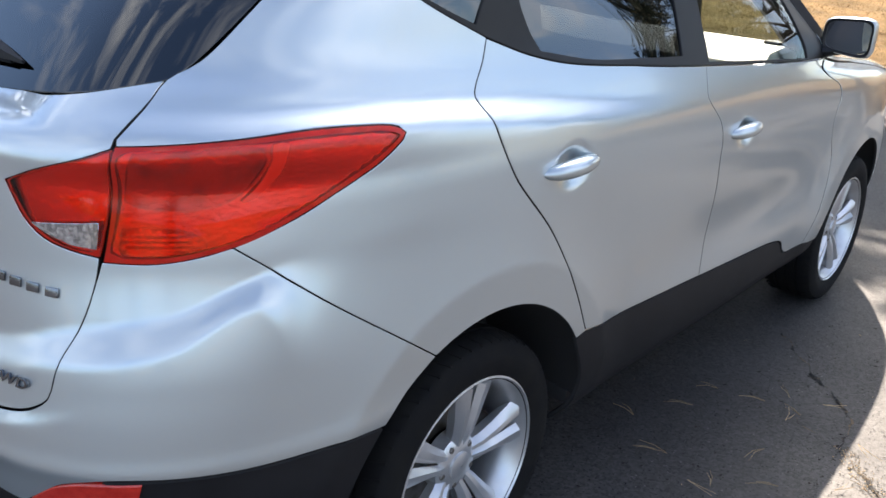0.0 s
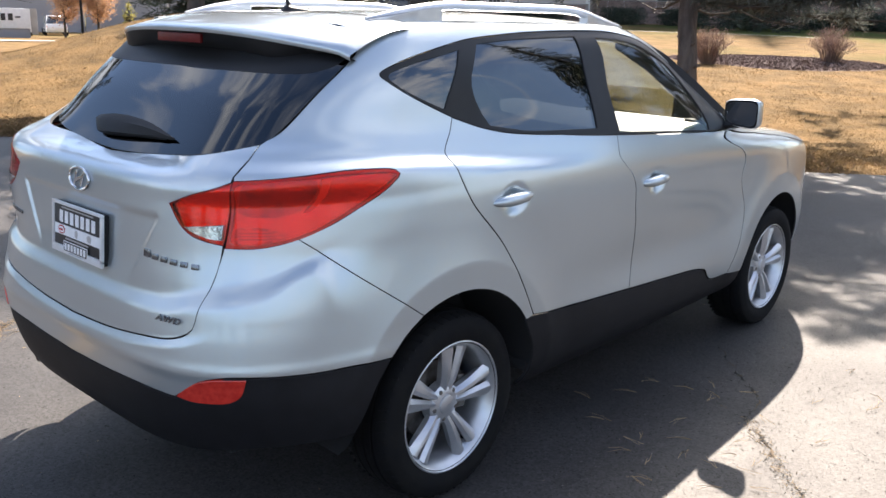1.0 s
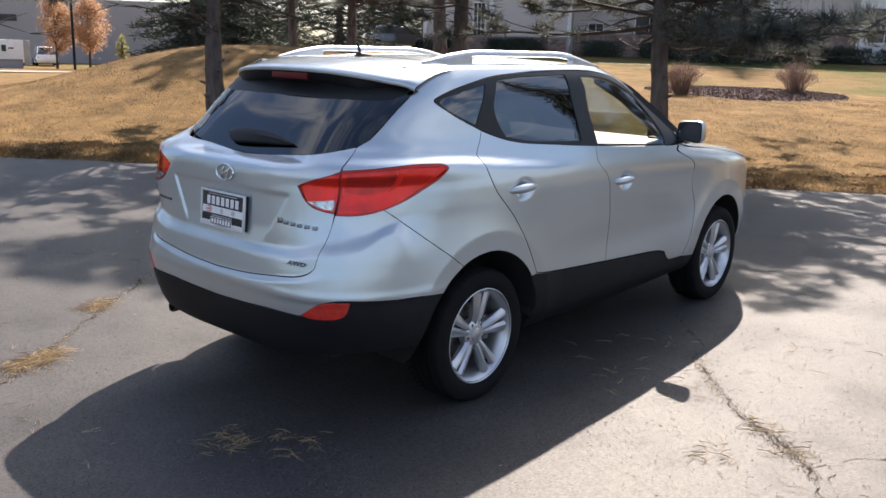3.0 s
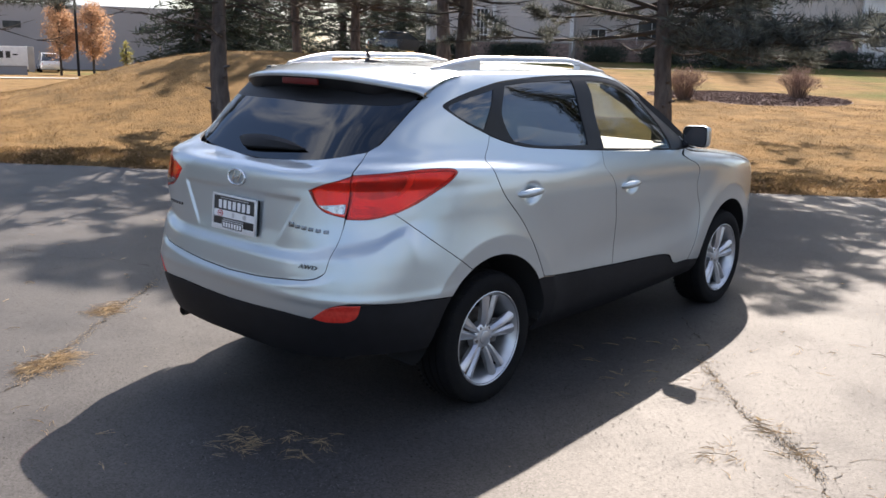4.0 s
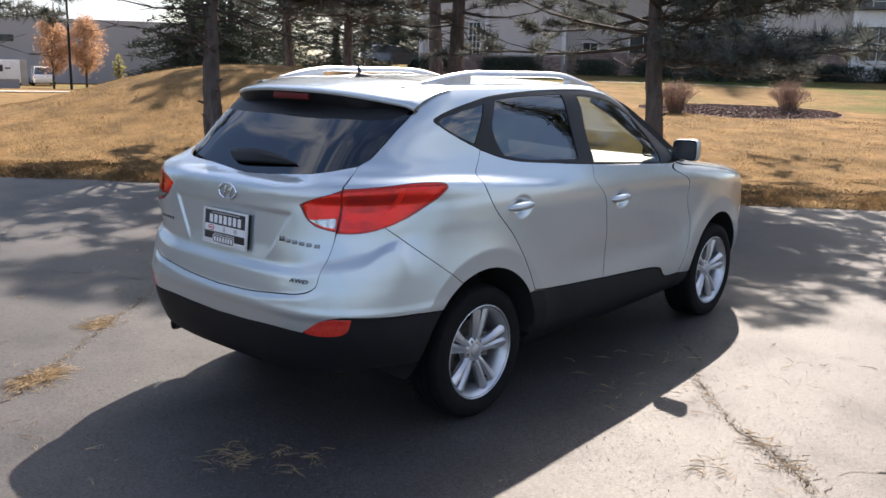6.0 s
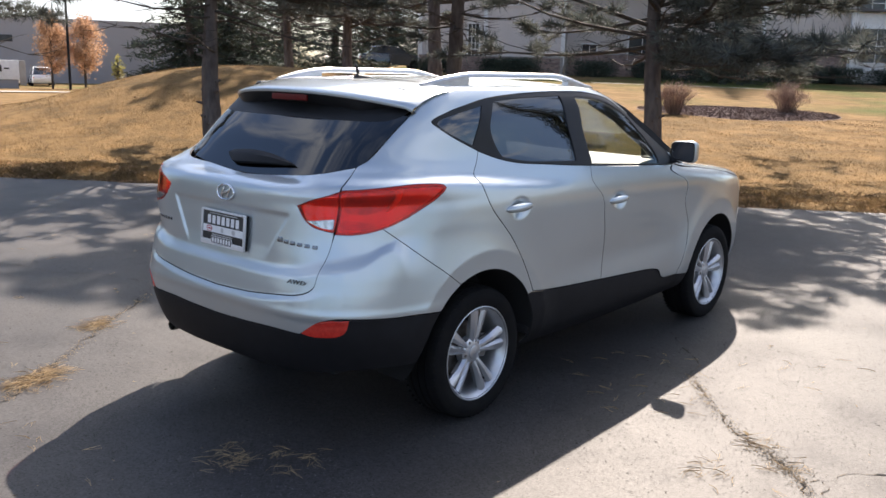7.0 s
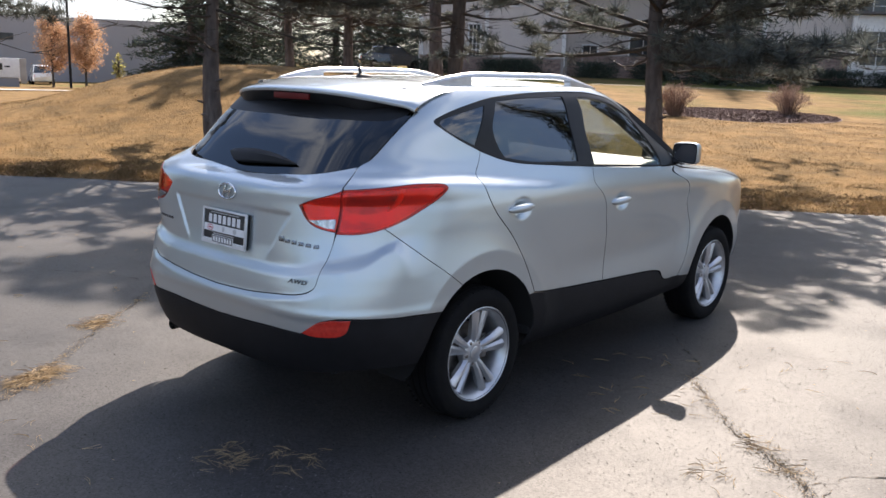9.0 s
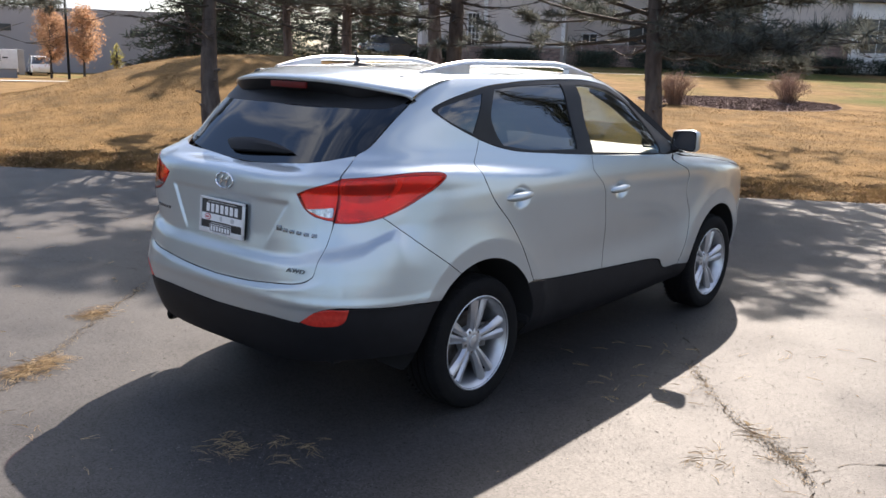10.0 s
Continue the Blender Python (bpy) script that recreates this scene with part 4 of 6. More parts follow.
parked_car(out_at(-.702, .712, 60), radians(-38), FAR_CAR, "dark saloon car glinting in the sun behind the mound", 1.48)
parked_car(out_at(-.909, .416, 84), radians(70), FAR_WHITE, "pale silver car beside the far sign", 1.6)
parked_car(out_at(-.925, .38, 82), radians(100), FAR_WHITE, "white car below the far sign", 1.35)

# far sign: a white slab, its lettering as plain bars
m = wall_frame(-.919, .394, 71, 0)
board = empty("sign_board", label="white slab sign on a grey base near the warehouse", category="sign")
gz = ground_z(m.translation.x, m.translation.y)
m.translation.z = gz
board.matrix_world = m
part("slab", box((3.6, .5, 1.35), (-1.45, 0, 1.32), .03), WHITE_PAINT, board, "white face")
part("side_panel", box((.42, .6, 1.75), (.55, .02, 1.12), .03), CONCRETE, board, "grey end")
part("foot", box((3.2, .4, .75), (-1.35, .05, .30), .02), GREY_WALL, board)
for k in range(5):
    part("dark_bar", box((.30 if k < 4 else .34, .02, .46 if k < 4 else .10), (-2.30 + k * .46, -.262, 1.42)), BLACK_INK, board, shade=False)

pole = empty("light_pole", (*out_at(-.898, .441, 72), 0), "tall dark metal light pole", "lamp post")
pole.location.z = ground_z(pole.location.x, pole.location.y)
part("shaft", tube([(0, 0, -.1), (0, 0, 4.3), (0, 0, 8.2)], [.10, .09, .07], 10), BLACK, pole)
part("lamp_head", box((.9, .35, .14), (.3, 0, 8.2), .03), BLACK, pole)
for k, (bx, by, d, h) in enumerate(((-.8745, .485, 61, .85), (-.868, .4965, 61, .55))):
    p = out_at(bx, by, d)
    post = empty("marker_post", (*p, ground_z(*p)), "small white marker post in the grass", "post")
    part("post", tube([(0, 0, -.1), (0, 0, h)], [.05, .05], 8), WHITE_PAINT, post)
    part("cap", box((.30, .06, .35), (0, 0, h), .05), WHITE_PAINT, post)

# pale drive beyond the lawn, kerb of the far road
for name, label, points, wide in (("drive", "pale concrete drive behind the lawn", ((-.99, .14, 44), (-.94, .335, 46), (-.90, .436, 50), (-.885, .466, 56)), 3.4),
                                  ("path", "pale strip of path along the far lawn", ((-.53, .85, 41), (-.46, .888, 41), (-.39, .92, 41), (-.34, .94, 40)), .2)):
    verts, faces = [], []
    for bx, by, d in points:
        for e in (-.5, .5):
            x, y = out_at(bx, by, d + e * wide)
            verts.append((x, y, ground_z(x, y) + .05))
    faces = [(2 * i, 2 * i + 2, 2 * i + 3, 2 * i + 1) for i in range(len(points) - 1)]
    link(name, mesh_of(name, verts, faces, CONCRETE, smooth_shade=False), None, label, "path", "structure")


# ---- mulch bed and twiggy shrubs ----
def shrub(at, h, r, seed):
    rng = random.Random(seed)
    b = empty("bare_shrub", (*at, ground_z(*at)), "leafless russet shrub standing in bark mulch", "shrub", group="shrubs in the mulch bed")
    bm = bmesh.new()
    for i in range(150):
        a, f = rng.uniform(0, 2 * math.pi), math.sqrt(rng.random())
        end = Vector((math.cos(a) * r * f, math.sin(a) * r * f, h * (1.05 - .45 * f * f) * rng.uniform(.7, 1.08)))
        mid = end * .5 + Vector((rng.gauss(0, .04), rng.gauss(0, .04), .08))
        tube([(end.x * .22, end.y * .22, -.05), mid, end], [.009, .006, .003], 3, bm, close=False)
        for _ in range(4):
            s = mid.lerp(end, rng.random())
            tube([s, s + Vector((rng.gauss(0, .09), rng.gauss(0, .09), rng.uniform(.03, .16)))], [.004, .002], 3, bm, close=False)
    part("twigs", bm, RUSSET, b, "thin russet twigs").name = "twig_mass"
    spots = [Vector((rng.gauss(0, r * .45), rng.gauss(0, r * .45), rng.uniform(.25, .95) * h)) for _ in range(260)]
    v, f = tufts(spots, rng, .05, 5, .05, 1.0)
    link("dry_leaves", mesh_of("dry_leaves", v, f, RUSSET, smooth_shade=False), b, kind="stuff")


shrub(out_at(-.450, .893, 23.8), .84, .56, 81)
shrub(out_at(-.3455, .938, 25.8), .88, .62, 82)
bed = out_at(-.3925, .9198, 25.95)
rng = random.Random(5)
verts, faces = [], []
for i in range(15000):
    a, f = rng.uniform(0, 2 * math.pi), math.sqrt(rng.random())
    u, w = 2.65 * f * math.cos(a), 2.5 * f * math.sin(a)
    x, y = bed[0] + u * .92 + w * -.39, bed[1] + u * .39 + w * .92
    z = ground_z(x, y) + .06 * (1 - f * f) + .02
    d = Vector((rng.gauss(0, 1), rng.gauss(0, 1), rng.gauss(0, .5))).normalized() * rng.uniform(.018, .045)
    e = Vector((-d.y, d.x, rng.gauss(0, .02))) * .4
    k = len(verts)
    c = Vector((x, y, z))
    verts += [c - d - e, c + d - e, c + d + e, c - d + e]
    faces.append((k, k + 1, k + 2, k + 3))
k0 = len(verts)
for i in range(12):
    for j in range(41):
        a, f = 2 * math.pi * j / 40, i / 11
        u, w = 2.7 * f * math.cos(a), 2.55 * f * math.sin(a)
        x, y = bed[0] + u * .92 + w * -.39, bed[1] + u * .39 + w * .92
        verts.append(Vector((x, y, ground_z(x, y) + .005 + .06 * (1 - f * f))))
for i in range(11):
    for j in range(40):
        a = k0 + i * 41 + j
        faces.append((a, a + 1, a + 42, a + 41))
link("mulch_bed", mesh_of("mulch_bed", verts, faces, MULCH, smooth_shade=False), None, "bed of dark reddish bark mulch in the lawn", "mulch", "stuff")

# ---- grass ----
def lawn_z(p, d):
    return ground_z(p.x, p.y) + .03 * noise.noise((p.x * .5, p.y * .5, 0)) * (d > .3)


rng = random.Random(9)
verts, faces = [], []
for i in range(300000):
    near = rng.random()
    d = .01 + (1.5 * rng.random() if near < .22 else 12 * rng.random() ** 1.4)
    s = rng.uniform(-15, 18)
    p = EDGE_AT + ALONG * s + OUT * d
    clump = noise.noise((p.x * 1.3, p.y * 1.3, 4)) + .5 * noise.noise((p.x * 4, p.y * 4, 7))
    if clump < -.12 and rng.random() < .65:
        continue
    h = rng.uniform(.022, .058) * (1 + .9 * max(0, clump)) * (1.2 if d < 1.2 else .72)
    lean = Vector((rng.gauss(0, .7), rng.gauss(0, .7), 1)) * h
    w = Vector((rng.gauss(0, 1), rng.gauss(0, 1), 0)).normalized() * rng.uniform(.003, .007)
    k = len(verts)
    c = Vector((p.x, p.y, lawn_z(p, d) - .01))
    verts += [c - w, c + w, c + lean]
    faces.append((k, k + 1, k + 2))
link("grass", mesh_of("grass", verts, faces, BLADES, smooth_shade=False), None, "short dry straw-coloured grass", "grass", "stuff")

# drifts of dry leaves and bark bits along the lawn's edge, thinning out up the slope
rng = random.Random(19)
verts, faces = [], []
for i in range(11000):
    s = rng.uniform(-15, 18)
    d = -.08 + (1.3 * rng.random() ** 1.4 if rng.random() < .8 else 7 * rng.random())
    p = EDGE_AT + ALONG * s + OUT * d
    if noise.noise((p.x * .9, p.y * .9, 11)) + .5 * noise.noise((p.x * 3, p.y * 3, 2)) < -.02 + .12 * d and rng.random() < .85:
        continue
    c = Vector((p.x, p.y, (lawn_z(p, d) if d > .05 else 0) + rng.uniform(.008, .05 if d > .05 else .012)))
    u = Vector((rng.gauss(0, 1), rng.gauss(0, 1), rng.gauss(0, .45))).normalized()
    ln = rng.uniform(.018, .05)
    w = u.cross(Vector((rng.gauss(0, .4), rng.gauss(0, .4), 1))).normalized() * ln * rng.uniform(.25, .5)
    k = len(verts)
    verts += [c - u * ln, c + w + Vector((0, 0, ln * .25)), c + u * ln, c - w + Vector((0, 0, ln * .25))]
    faces += [(k, k + 1, k + 2), (k, k + 2, k + 3)]
link("leaf_litter", mesh_of("leaf_litter", verts, faces, LITTER, smooth_shade=False), None, "brown dry leaves drifted along the lawn's edge", "leaf litter", "stuff")

# ---- the car ----
car = empty("car", label="silver compact SUV parked on asphalt, clean and closed", category="car")
ARCHES = ((-.015, .432), (2.64, .42))


def arch(which, z_from, z_to, mode=1, count=9):
    """Entries along a wheel opening from one height over the top to another."""
    y0, r = ARCHES[which]
    a0 = math.pi - math.asin((z_from - .345) / r)
    a1 = math.asin((z_to - .345) / r)
    angles = [a0 + (a1 - a0) * i / (count - 1) for i in range(count)]
    words = ["s %.4f %.4f" % (y0 + r * math.cos(q), .345 + r * math.sin(q)) for q in (angles if mode > 0 else angles[::-1])]
    words[0], words[-1] = words[0] + " !", words[-1] + " !"
    return ";".join(words)


GATE_EDGE = "r .622 .778; r .629 .815; r .631 .86; r .638 .92; r .642 .97"
GLASS_FOOT = "r .60 1.285; r .52 1.263; r .34 1.238; r .12 1.222"
BELT = "s .055 1.342 !; s .20 1.297; s .36 1.268; s .65 1.243; s .955 1.219 !"
LAMP_LOW = "r .71 1.007; s -.64 1.017"
SEAM = "s -.593 1.03 !; s -.48 .938; s -.34 .835"
REAR_GAP = "s .38 .602 !; s .31 .73; s .19 .91; s .05 1.06; s -.01 1.18; s -.01 1.24; s .03 1.29"
FRONT_GAP = "s 1.0 1.09; s 1.08 .95; s 1.11 .82; s 1.13 .68; s 1.11 .54 !"
SILVER_LOW = "s -.47 .64; s -.61 .643; r .77 .652; r .725 .65; r .66 .63; r .615 .598; r .575 .568 !; r .40 .571; r .20 .562; r 0 .556 !"

gate = panel("tailgate", both(outline("r 0 .695 !; r .23 .705; r .43 .725; r .53 .737; r .585 .752;" + GATE_EDGE + "; r .642 1.014 !; r .60 1.022; r .555 1.036; r .515 1.066; r .475 1.122 !; r .53 1.147; r .61 1.177; r .645 1.195 !; r .642 1.21; r .628 1.25; r .612 1.289 !;" + GLASS_FOOT + "; r 0 1.218 !")),
             PAINT, car, "silver tailgate with a hollow for the plate", step=.010)[0]
Fairing.glass = True
panel("rear_window", both(outline("r 0 1.218 !; " + "; ".join(GLASS_FOOT.split("; ")[::-1]) + "; r .613 1.29; r .628 1.32; r .640 1.38; r .647 1.46; r .644 1.545 !; r .3 1.578; r 0 1.582 !")),
      DARK_GLASS, car, "dark tinted glass", depth=.004, lift=-.003, step=.02)
Fairing.glass = False
panel("glass_border", both(outline("r 0 1.482 !; r .3 1.482; r .58 1.487; r .632 1.51; r .642 1.545 !; r .3 1.579; r 0 1.583 !")), GLOSS_BLACK, car, "black printed border of the glass", depth=.002, lift=-.001, step=.03)
bumper_pts = outline("r 0 .693 !; r .23 .703; r .43 .723; r .53 .735; r .588 .7505;" + GATE_EDGE + "; r .646 1.007 !; " + LAMP_LOW + "; " + SEAM + "; s -.2 .7355 !; s -.28 .685; s -.339 .63 !;" + SILVER_LOW)
panel("rear_bumper", both(bumper_pts), PAINT, car, "silver bumper cover", step=.0085)
panel("lower_bumper", both(outline("r 0 .550 !; r .20 .556; r .40 .565; r .576 .562 !; r .617 .592; r .66 .624; r .725 .644; r .77 .646; s -.61 .637; s -.47 .634; s -.341 .624 !; s -.39 .56; s -.435 .46; s -.46 .40 !; r .72 .395; r .6 .375; r .3 .35; r 0 .345 !")),
      BLACK, car, "black plastic lower bumper", lift=-.002)

# rear lamps: lens, bowl behind it
INNER_LENS = outline("r .647 1.195 !; r .61 1.177; r .53 1.147; r .475 1.122 !; r .515 1.066; r .555 1.036; r .60 1.022; r .642 1.014 !; r .646 1.10")
OUTER_LENS = outline("r .6505 1.197 !; s -.575 1.209; s -.43 1.217; s -.30 1.213; s -.268 1.207; s -.256 1.197; s -.263 1.186; s -.285 1.171; s -.325 1.146; s -.41 1.107; s -.49 1.070; s -.57 1.038; s -.64 1.019; r .71 1.009; r .6495 1.009 !; r .6505 1.10")
REVERSE = outline("r .528 1.060 !; r .637 1.073 !; r .638 1.027 !; r .60 1.031; r .558 1.045")


def bowl(q):
    """Fine ribs towards the lamp's tip and a soft hollow in the middle."""
    s, v = np.abs(q[:, 0]), q[:, 1]
    tip = smooth(S_RIB - .05, S_RIB + .03, s + (1.15 - v) * .8)
    return -.006 * smooth(.06, 0, np.abs(v - 1.11)) * (1 - tip) + .0024 * tip * np.sin((v - .12 * s) * 620)


S_RIB = spot("s", -.50, 1.15)[0]
for inner, outer, label in ((INNER_LENS, OUTER_LENS, "red lamp"),):
    panel("tail_lamp_lens", inner, RED_LENS, car, "red lens on the tailgate", depth=.006, lift=.0008, step=.02, mirror=True, inset=-.0011)
    panel("tail_lamp_lens", outer, RED_LENS, car, "long pointed red lens", depth=.006, lift=.0008, step=.02, mirror=True, inset=-.0022)
    panel("lamp_bowl", inner, REFLECTOR, car, "", depth=-.007, lift=-.009, step=.008, mirror=True, inset=.001, relief=bowl)
    panel("lamp_bowl", outer, REFLECTOR, car, "", depth=-.007, lift=-.010, step=.0032, mirror=True, inset=.001, relief=bowl)
# inside the outer lens: a wide dish, a bright curved rib, a ridged bulb dish below
panel("lamp_dish", outline("r .670 1.190 !; s -.65 1.196; s -.57 1.200; s -.53 1.196; s -.525 1.175; s -.545 1.14; s -.575 1.112; s -.60 1.10; s -.65 1.092; r .680 1.098; r .662 1.108"), LAMP_DARK, car, "", depth=-.003, lift=-.0062, step=.01, mirror=True,
      relief=lambda q: -.003 * smooth(.12, .0, np.hypot((np.abs(q[:, 0]) - np.abs(q[:, 0]).mean()) * .7, q[:, 1] - 1.145)))
panel("lamp_rib", outline("s -.515 1.202; s -.485 1.202; s -.497 1.16; s -.520 1.13; s -.548 1.108; s -.572 1.104; s -.535 1.138; s -.518 1.175"), LAMP_BRIGHT, car, "", depth=.004, lift=-.004, step=.01, mirror=True)
panel("bulb_dish", outline("r .664 1.066 !; r .685 1.068; s -.675 1.066; s -.645 1.058; s -.625 1.042; s -.63 1.028; s -.66 1.020; r .71 1.0165; r .668 1.020"), LAMP_DARK, car, "", depth=-.003, lift=-.006, step=.005, mirror=True,
      relief=lambda q: .0022 * np.sin(q[:, 1] * 900) - .004)
panel("lamp_frame", OUTER_LENS, LAMP_EDGE, car, "", holes=([(q[0], q[1], False) for q in shrink(rounded(OUTER_LENS), .0045)[::3]],), depth=.003, lift=-.0022, step=.02, mirror=True, inset=-.0018)
panel("lamp_frame", INNER_LENS, LAMP_EDGE, car, "", holes=([(q[0], q[1], False) for q in shrink(rounded(INNER_LENS), .004)[::3]],), depth=.003, lift=-.0022, step=.02, mirror=True, inset=.0008)
panel("reversing_lens", REVERSE, CLEAR_LENS, car, "clear lens", depth=.002, lift=.0040, step=.012, mirror=True, inset=.0005)
panel("reversing_bowl", REVERSE, PAINTED_FACETS, car, "", depth=.002, lift=.0020, step=.004, mirror=True, inset=.0005,
      relief=lambda q: .0016 * np.sin(q[:, 0] * 500) * np.sin(q[:, 1] * 420))
panel("rear_reflector", outline("r .58 .573 !; r .64 .62; r .70 .641; r .772 .645 !; r .757 .592; r .73 .57; r .69 .563; r .63 .562"), RED_PLASTIC, car, "red reflector", lift=.004, step=.02, mirror=True)

# flanks
TIP = "s -.10 1.41; s -.185 1.46; s -.21 1.49; s -.13 1.522; s -.01 1.553; s .17 1.588; s .32 1.603; s .59 1.617; s .89 1.622; s 1.12 1.617; s 1.34 1.588; s 1.50 1.525; s 1.73 1.405; s 1.88 1.30; s 1.965 1.215"
panel("quarter_panel", outline("r .650 1.199 !; s -.575 1.211; s -.43 1.219; s -.30 1.215; s -.266 1.209; s -.254 1.197; s -.261 1.185; s -.284 1.169; s -.324 1.144; s -.41 1.105; s -.49 1.068;" + SEAM + ";" + arch(0, .7355, .595, 1, 11) + "; " + REAR_GAP + "; s .055 1.342 !; " + TIP + "; s 1.98 1.165 !; s 2.24 1.165 !; s 1.83 1.40; s 1.475 1.585 !; s 1.27 1.65; s .6 1.655; s 0 1.655; s -.15 1.655; r .5 1.645 !; r .62 1.60; r .647 1.545 !; r .651 1.46; r .644 1.38; r .632 1.32; r .614 1.29; r .6295 1.25; r .6435 1.21"),
      PAINT, car, "silver rear quarter and roof side", step=.013, mirror=True, depth=.010, inset=.0016)
HANDLE_SPOTS = [(*spot("s", .255, 1.052), .10, .006), (*spot("s", 1.235, 1.0), .10, .006)]
BACK = lambda words: "; ".join(w.strip() for w in words.split(";")[::-1])
rear_doors = panel("rear_door", outline(BELT + "; " + FRONT_GAP + "; s .65 .57; " + REAR_GAP),
                   PAINT, car, "silver rear door", inset=.0032, step=.02, mirror=True, fine=HANDLE_SPOTS[:1])
front_doors = panel("front_door", outline("s .955 1.219 !; s 1.33 1.193; s 1.84 1.165; s 1.95 1.162 !; s 2.03 1.08; s 2.11 .94; s 2.175 .75; s 2.14 .57; s 2.07 .415 !; s 1.92 .415; s 1.865 .44; s 1.825 .482; s 1.71 .506; s 1.46 .522; " + BACK(FRONT_GAP)),
                    PAINT, car, "silver front door", inset=.0026, step=.02, mirror=True, fine=HANDLE_SPOTS[1:])
panel("fender", outline("s 1.955 1.158 !; s 2.4 1.104; s 2.8 1.05; s 3.1 .995; f .62 .925 !; f .62 .44 !; s 3.055 .40 !; " + arch(1, .40, .405, -1, 15) + "; s 2.072 .415 !; s 2.142 .57; s 2.177 .75; s 2.112 .94; s 2.032 1.08"),
      PAINT, car, "silver front wing", step=.03, mirror=True)
panel("hood", outline("s 2.0 1.160 !; s 2.4 1.110; s 2.8 1.056; s 3.1 1.0; f .62 .931 !; f .3 .945; f 0 .95 !; f 0 1.128 !; f .5 1.133; s 2.325 1.142"),
      PAINT, car, "silver bonnet", step=.03, mirror=True, inset=.001)
panel("front_bumper", outline("f .62 .92 !; f .3 .937; f 0 .942 !; f 0 .42 !; f .62 .44 !"), PAINT, car, "silver front bumper", step=.04, mirror=True, inset=.001)
for sheet in panel("windshield", outline("s 2.245 1.168 !; s 1.835 1.40; s 1.48 1.585 !; f .5 1.628; f 0 1.632 !; f 0 1.133 !; f .5 1.138; s 2.33 1.147"),
      WINDSHIELD, car, "clear glass", depth=.004, lift=-.003, step=.04, mirror=True, inset=.0005):
    sheet.visible_shadow = False
panel("sill_cladding", outline("s .340 .590 !; s .38 .597; s .65 .565; s 1.11 .535; s 1.46 .516; s 1.71 .500; s 1.822 .476; s 1.862 .434; s 1.92 .409; s 2.07 .409; s 2.225 .40 !; s 2.222 .30 !; s 1.3 .25; s .42 .27 !; s .41 .44"),
      BLACK, car, "black plastic sill", lift=-.003, mirror=True)

# side windows in one black frame
QUARTER = outline("s -.175 1.487; s -.06 1.52; s .145 1.557 !; s .03 1.37 !; s -.06 1.405; s -.15 1.45")
REAR_LIGHT = outline("s .245 1.577 !; s .50 1.592; s .85 1.60 !; s .85 1.46; s .835 1.255 !; s .46 1.272; s .235 1.305 !; s .20 1.355; s .175 1.46")
FRONT_LIGHT = outline("s .995 1.592 !; s 1.17 1.583; s 1.35 1.553; s 1.54 1.475; s 1.65 1.37; s 1.735 1.26; s 1.76 1.18 !; s .985 1.23 !; s .985 1.40")
FRAME = outline(BELT.replace("s .955 1.219 !", "s .955 1.220; s 1.33 1.196; s 1.84 1.168; s 1.98 1.166 !") + "; " + BACK(TIP))
panel("window_frame", FRAME, GLOSS_BLACK, car, "black window surround", holes=(QUARTER, REAR_LIGHT, FRONT_LIGHT), lift=-.003, depth=.02, step=.04, mirror=True)
panel("quarter_window", QUARTER, SIDE_GLASS, car, "dark tinted glass", depth=.003, lift=-.008, mirror=True, inset=-.004)
panel("rear_door_window", REAR_LIGHT, SIDE_GLASS, car, "dark tinted glass", depth=.003, lift=-.008, mirror=True, inset=-.004)
panel("front_door_window", FRONT_LIGHT, CLEAR_GLASS, car, "lightly tinted glass", depth=.003, lift=-.008, mirror=True, inset=-.004)

# roof
ks = np.linspace(.0375, 1.0, 14)
rows, faces, norms = [], [], []
loop = np.linspace(-math.pi, math.pi, 121)[:-1]
for k in ks:
    v = TOP + CAP * min(k, .985)
    rows.append(np.stack(hull(loop, np.full(120, v)), -1))
    n = hull_normal(loop, np.full(120, v))
    n[n[:, 2] < 0] *= -1
    norms.append(n)
for i in range(len(ks) - 1):
    for j in range(120):
        a, b = i * 120 + j, i * 120 + (j + 1) % 120
        faces.append((a, b, b + 120, a + 120))
faces.append(tuple(range((len(ks) - 1) * 120, len(ks) * 120)))
link("roof", mesh_of("roof", np.concatenate(rows), faces, PAINT, np.concatenate(norms)), car, "silver roof")


def roof_z(x, y):
    rho = ((abs(x) / .68) ** 5 + (abs(y - .5) / .82) ** 5) ** .2
    return TOP + RISE * (1 - min(rho, 1) ** 2.3)


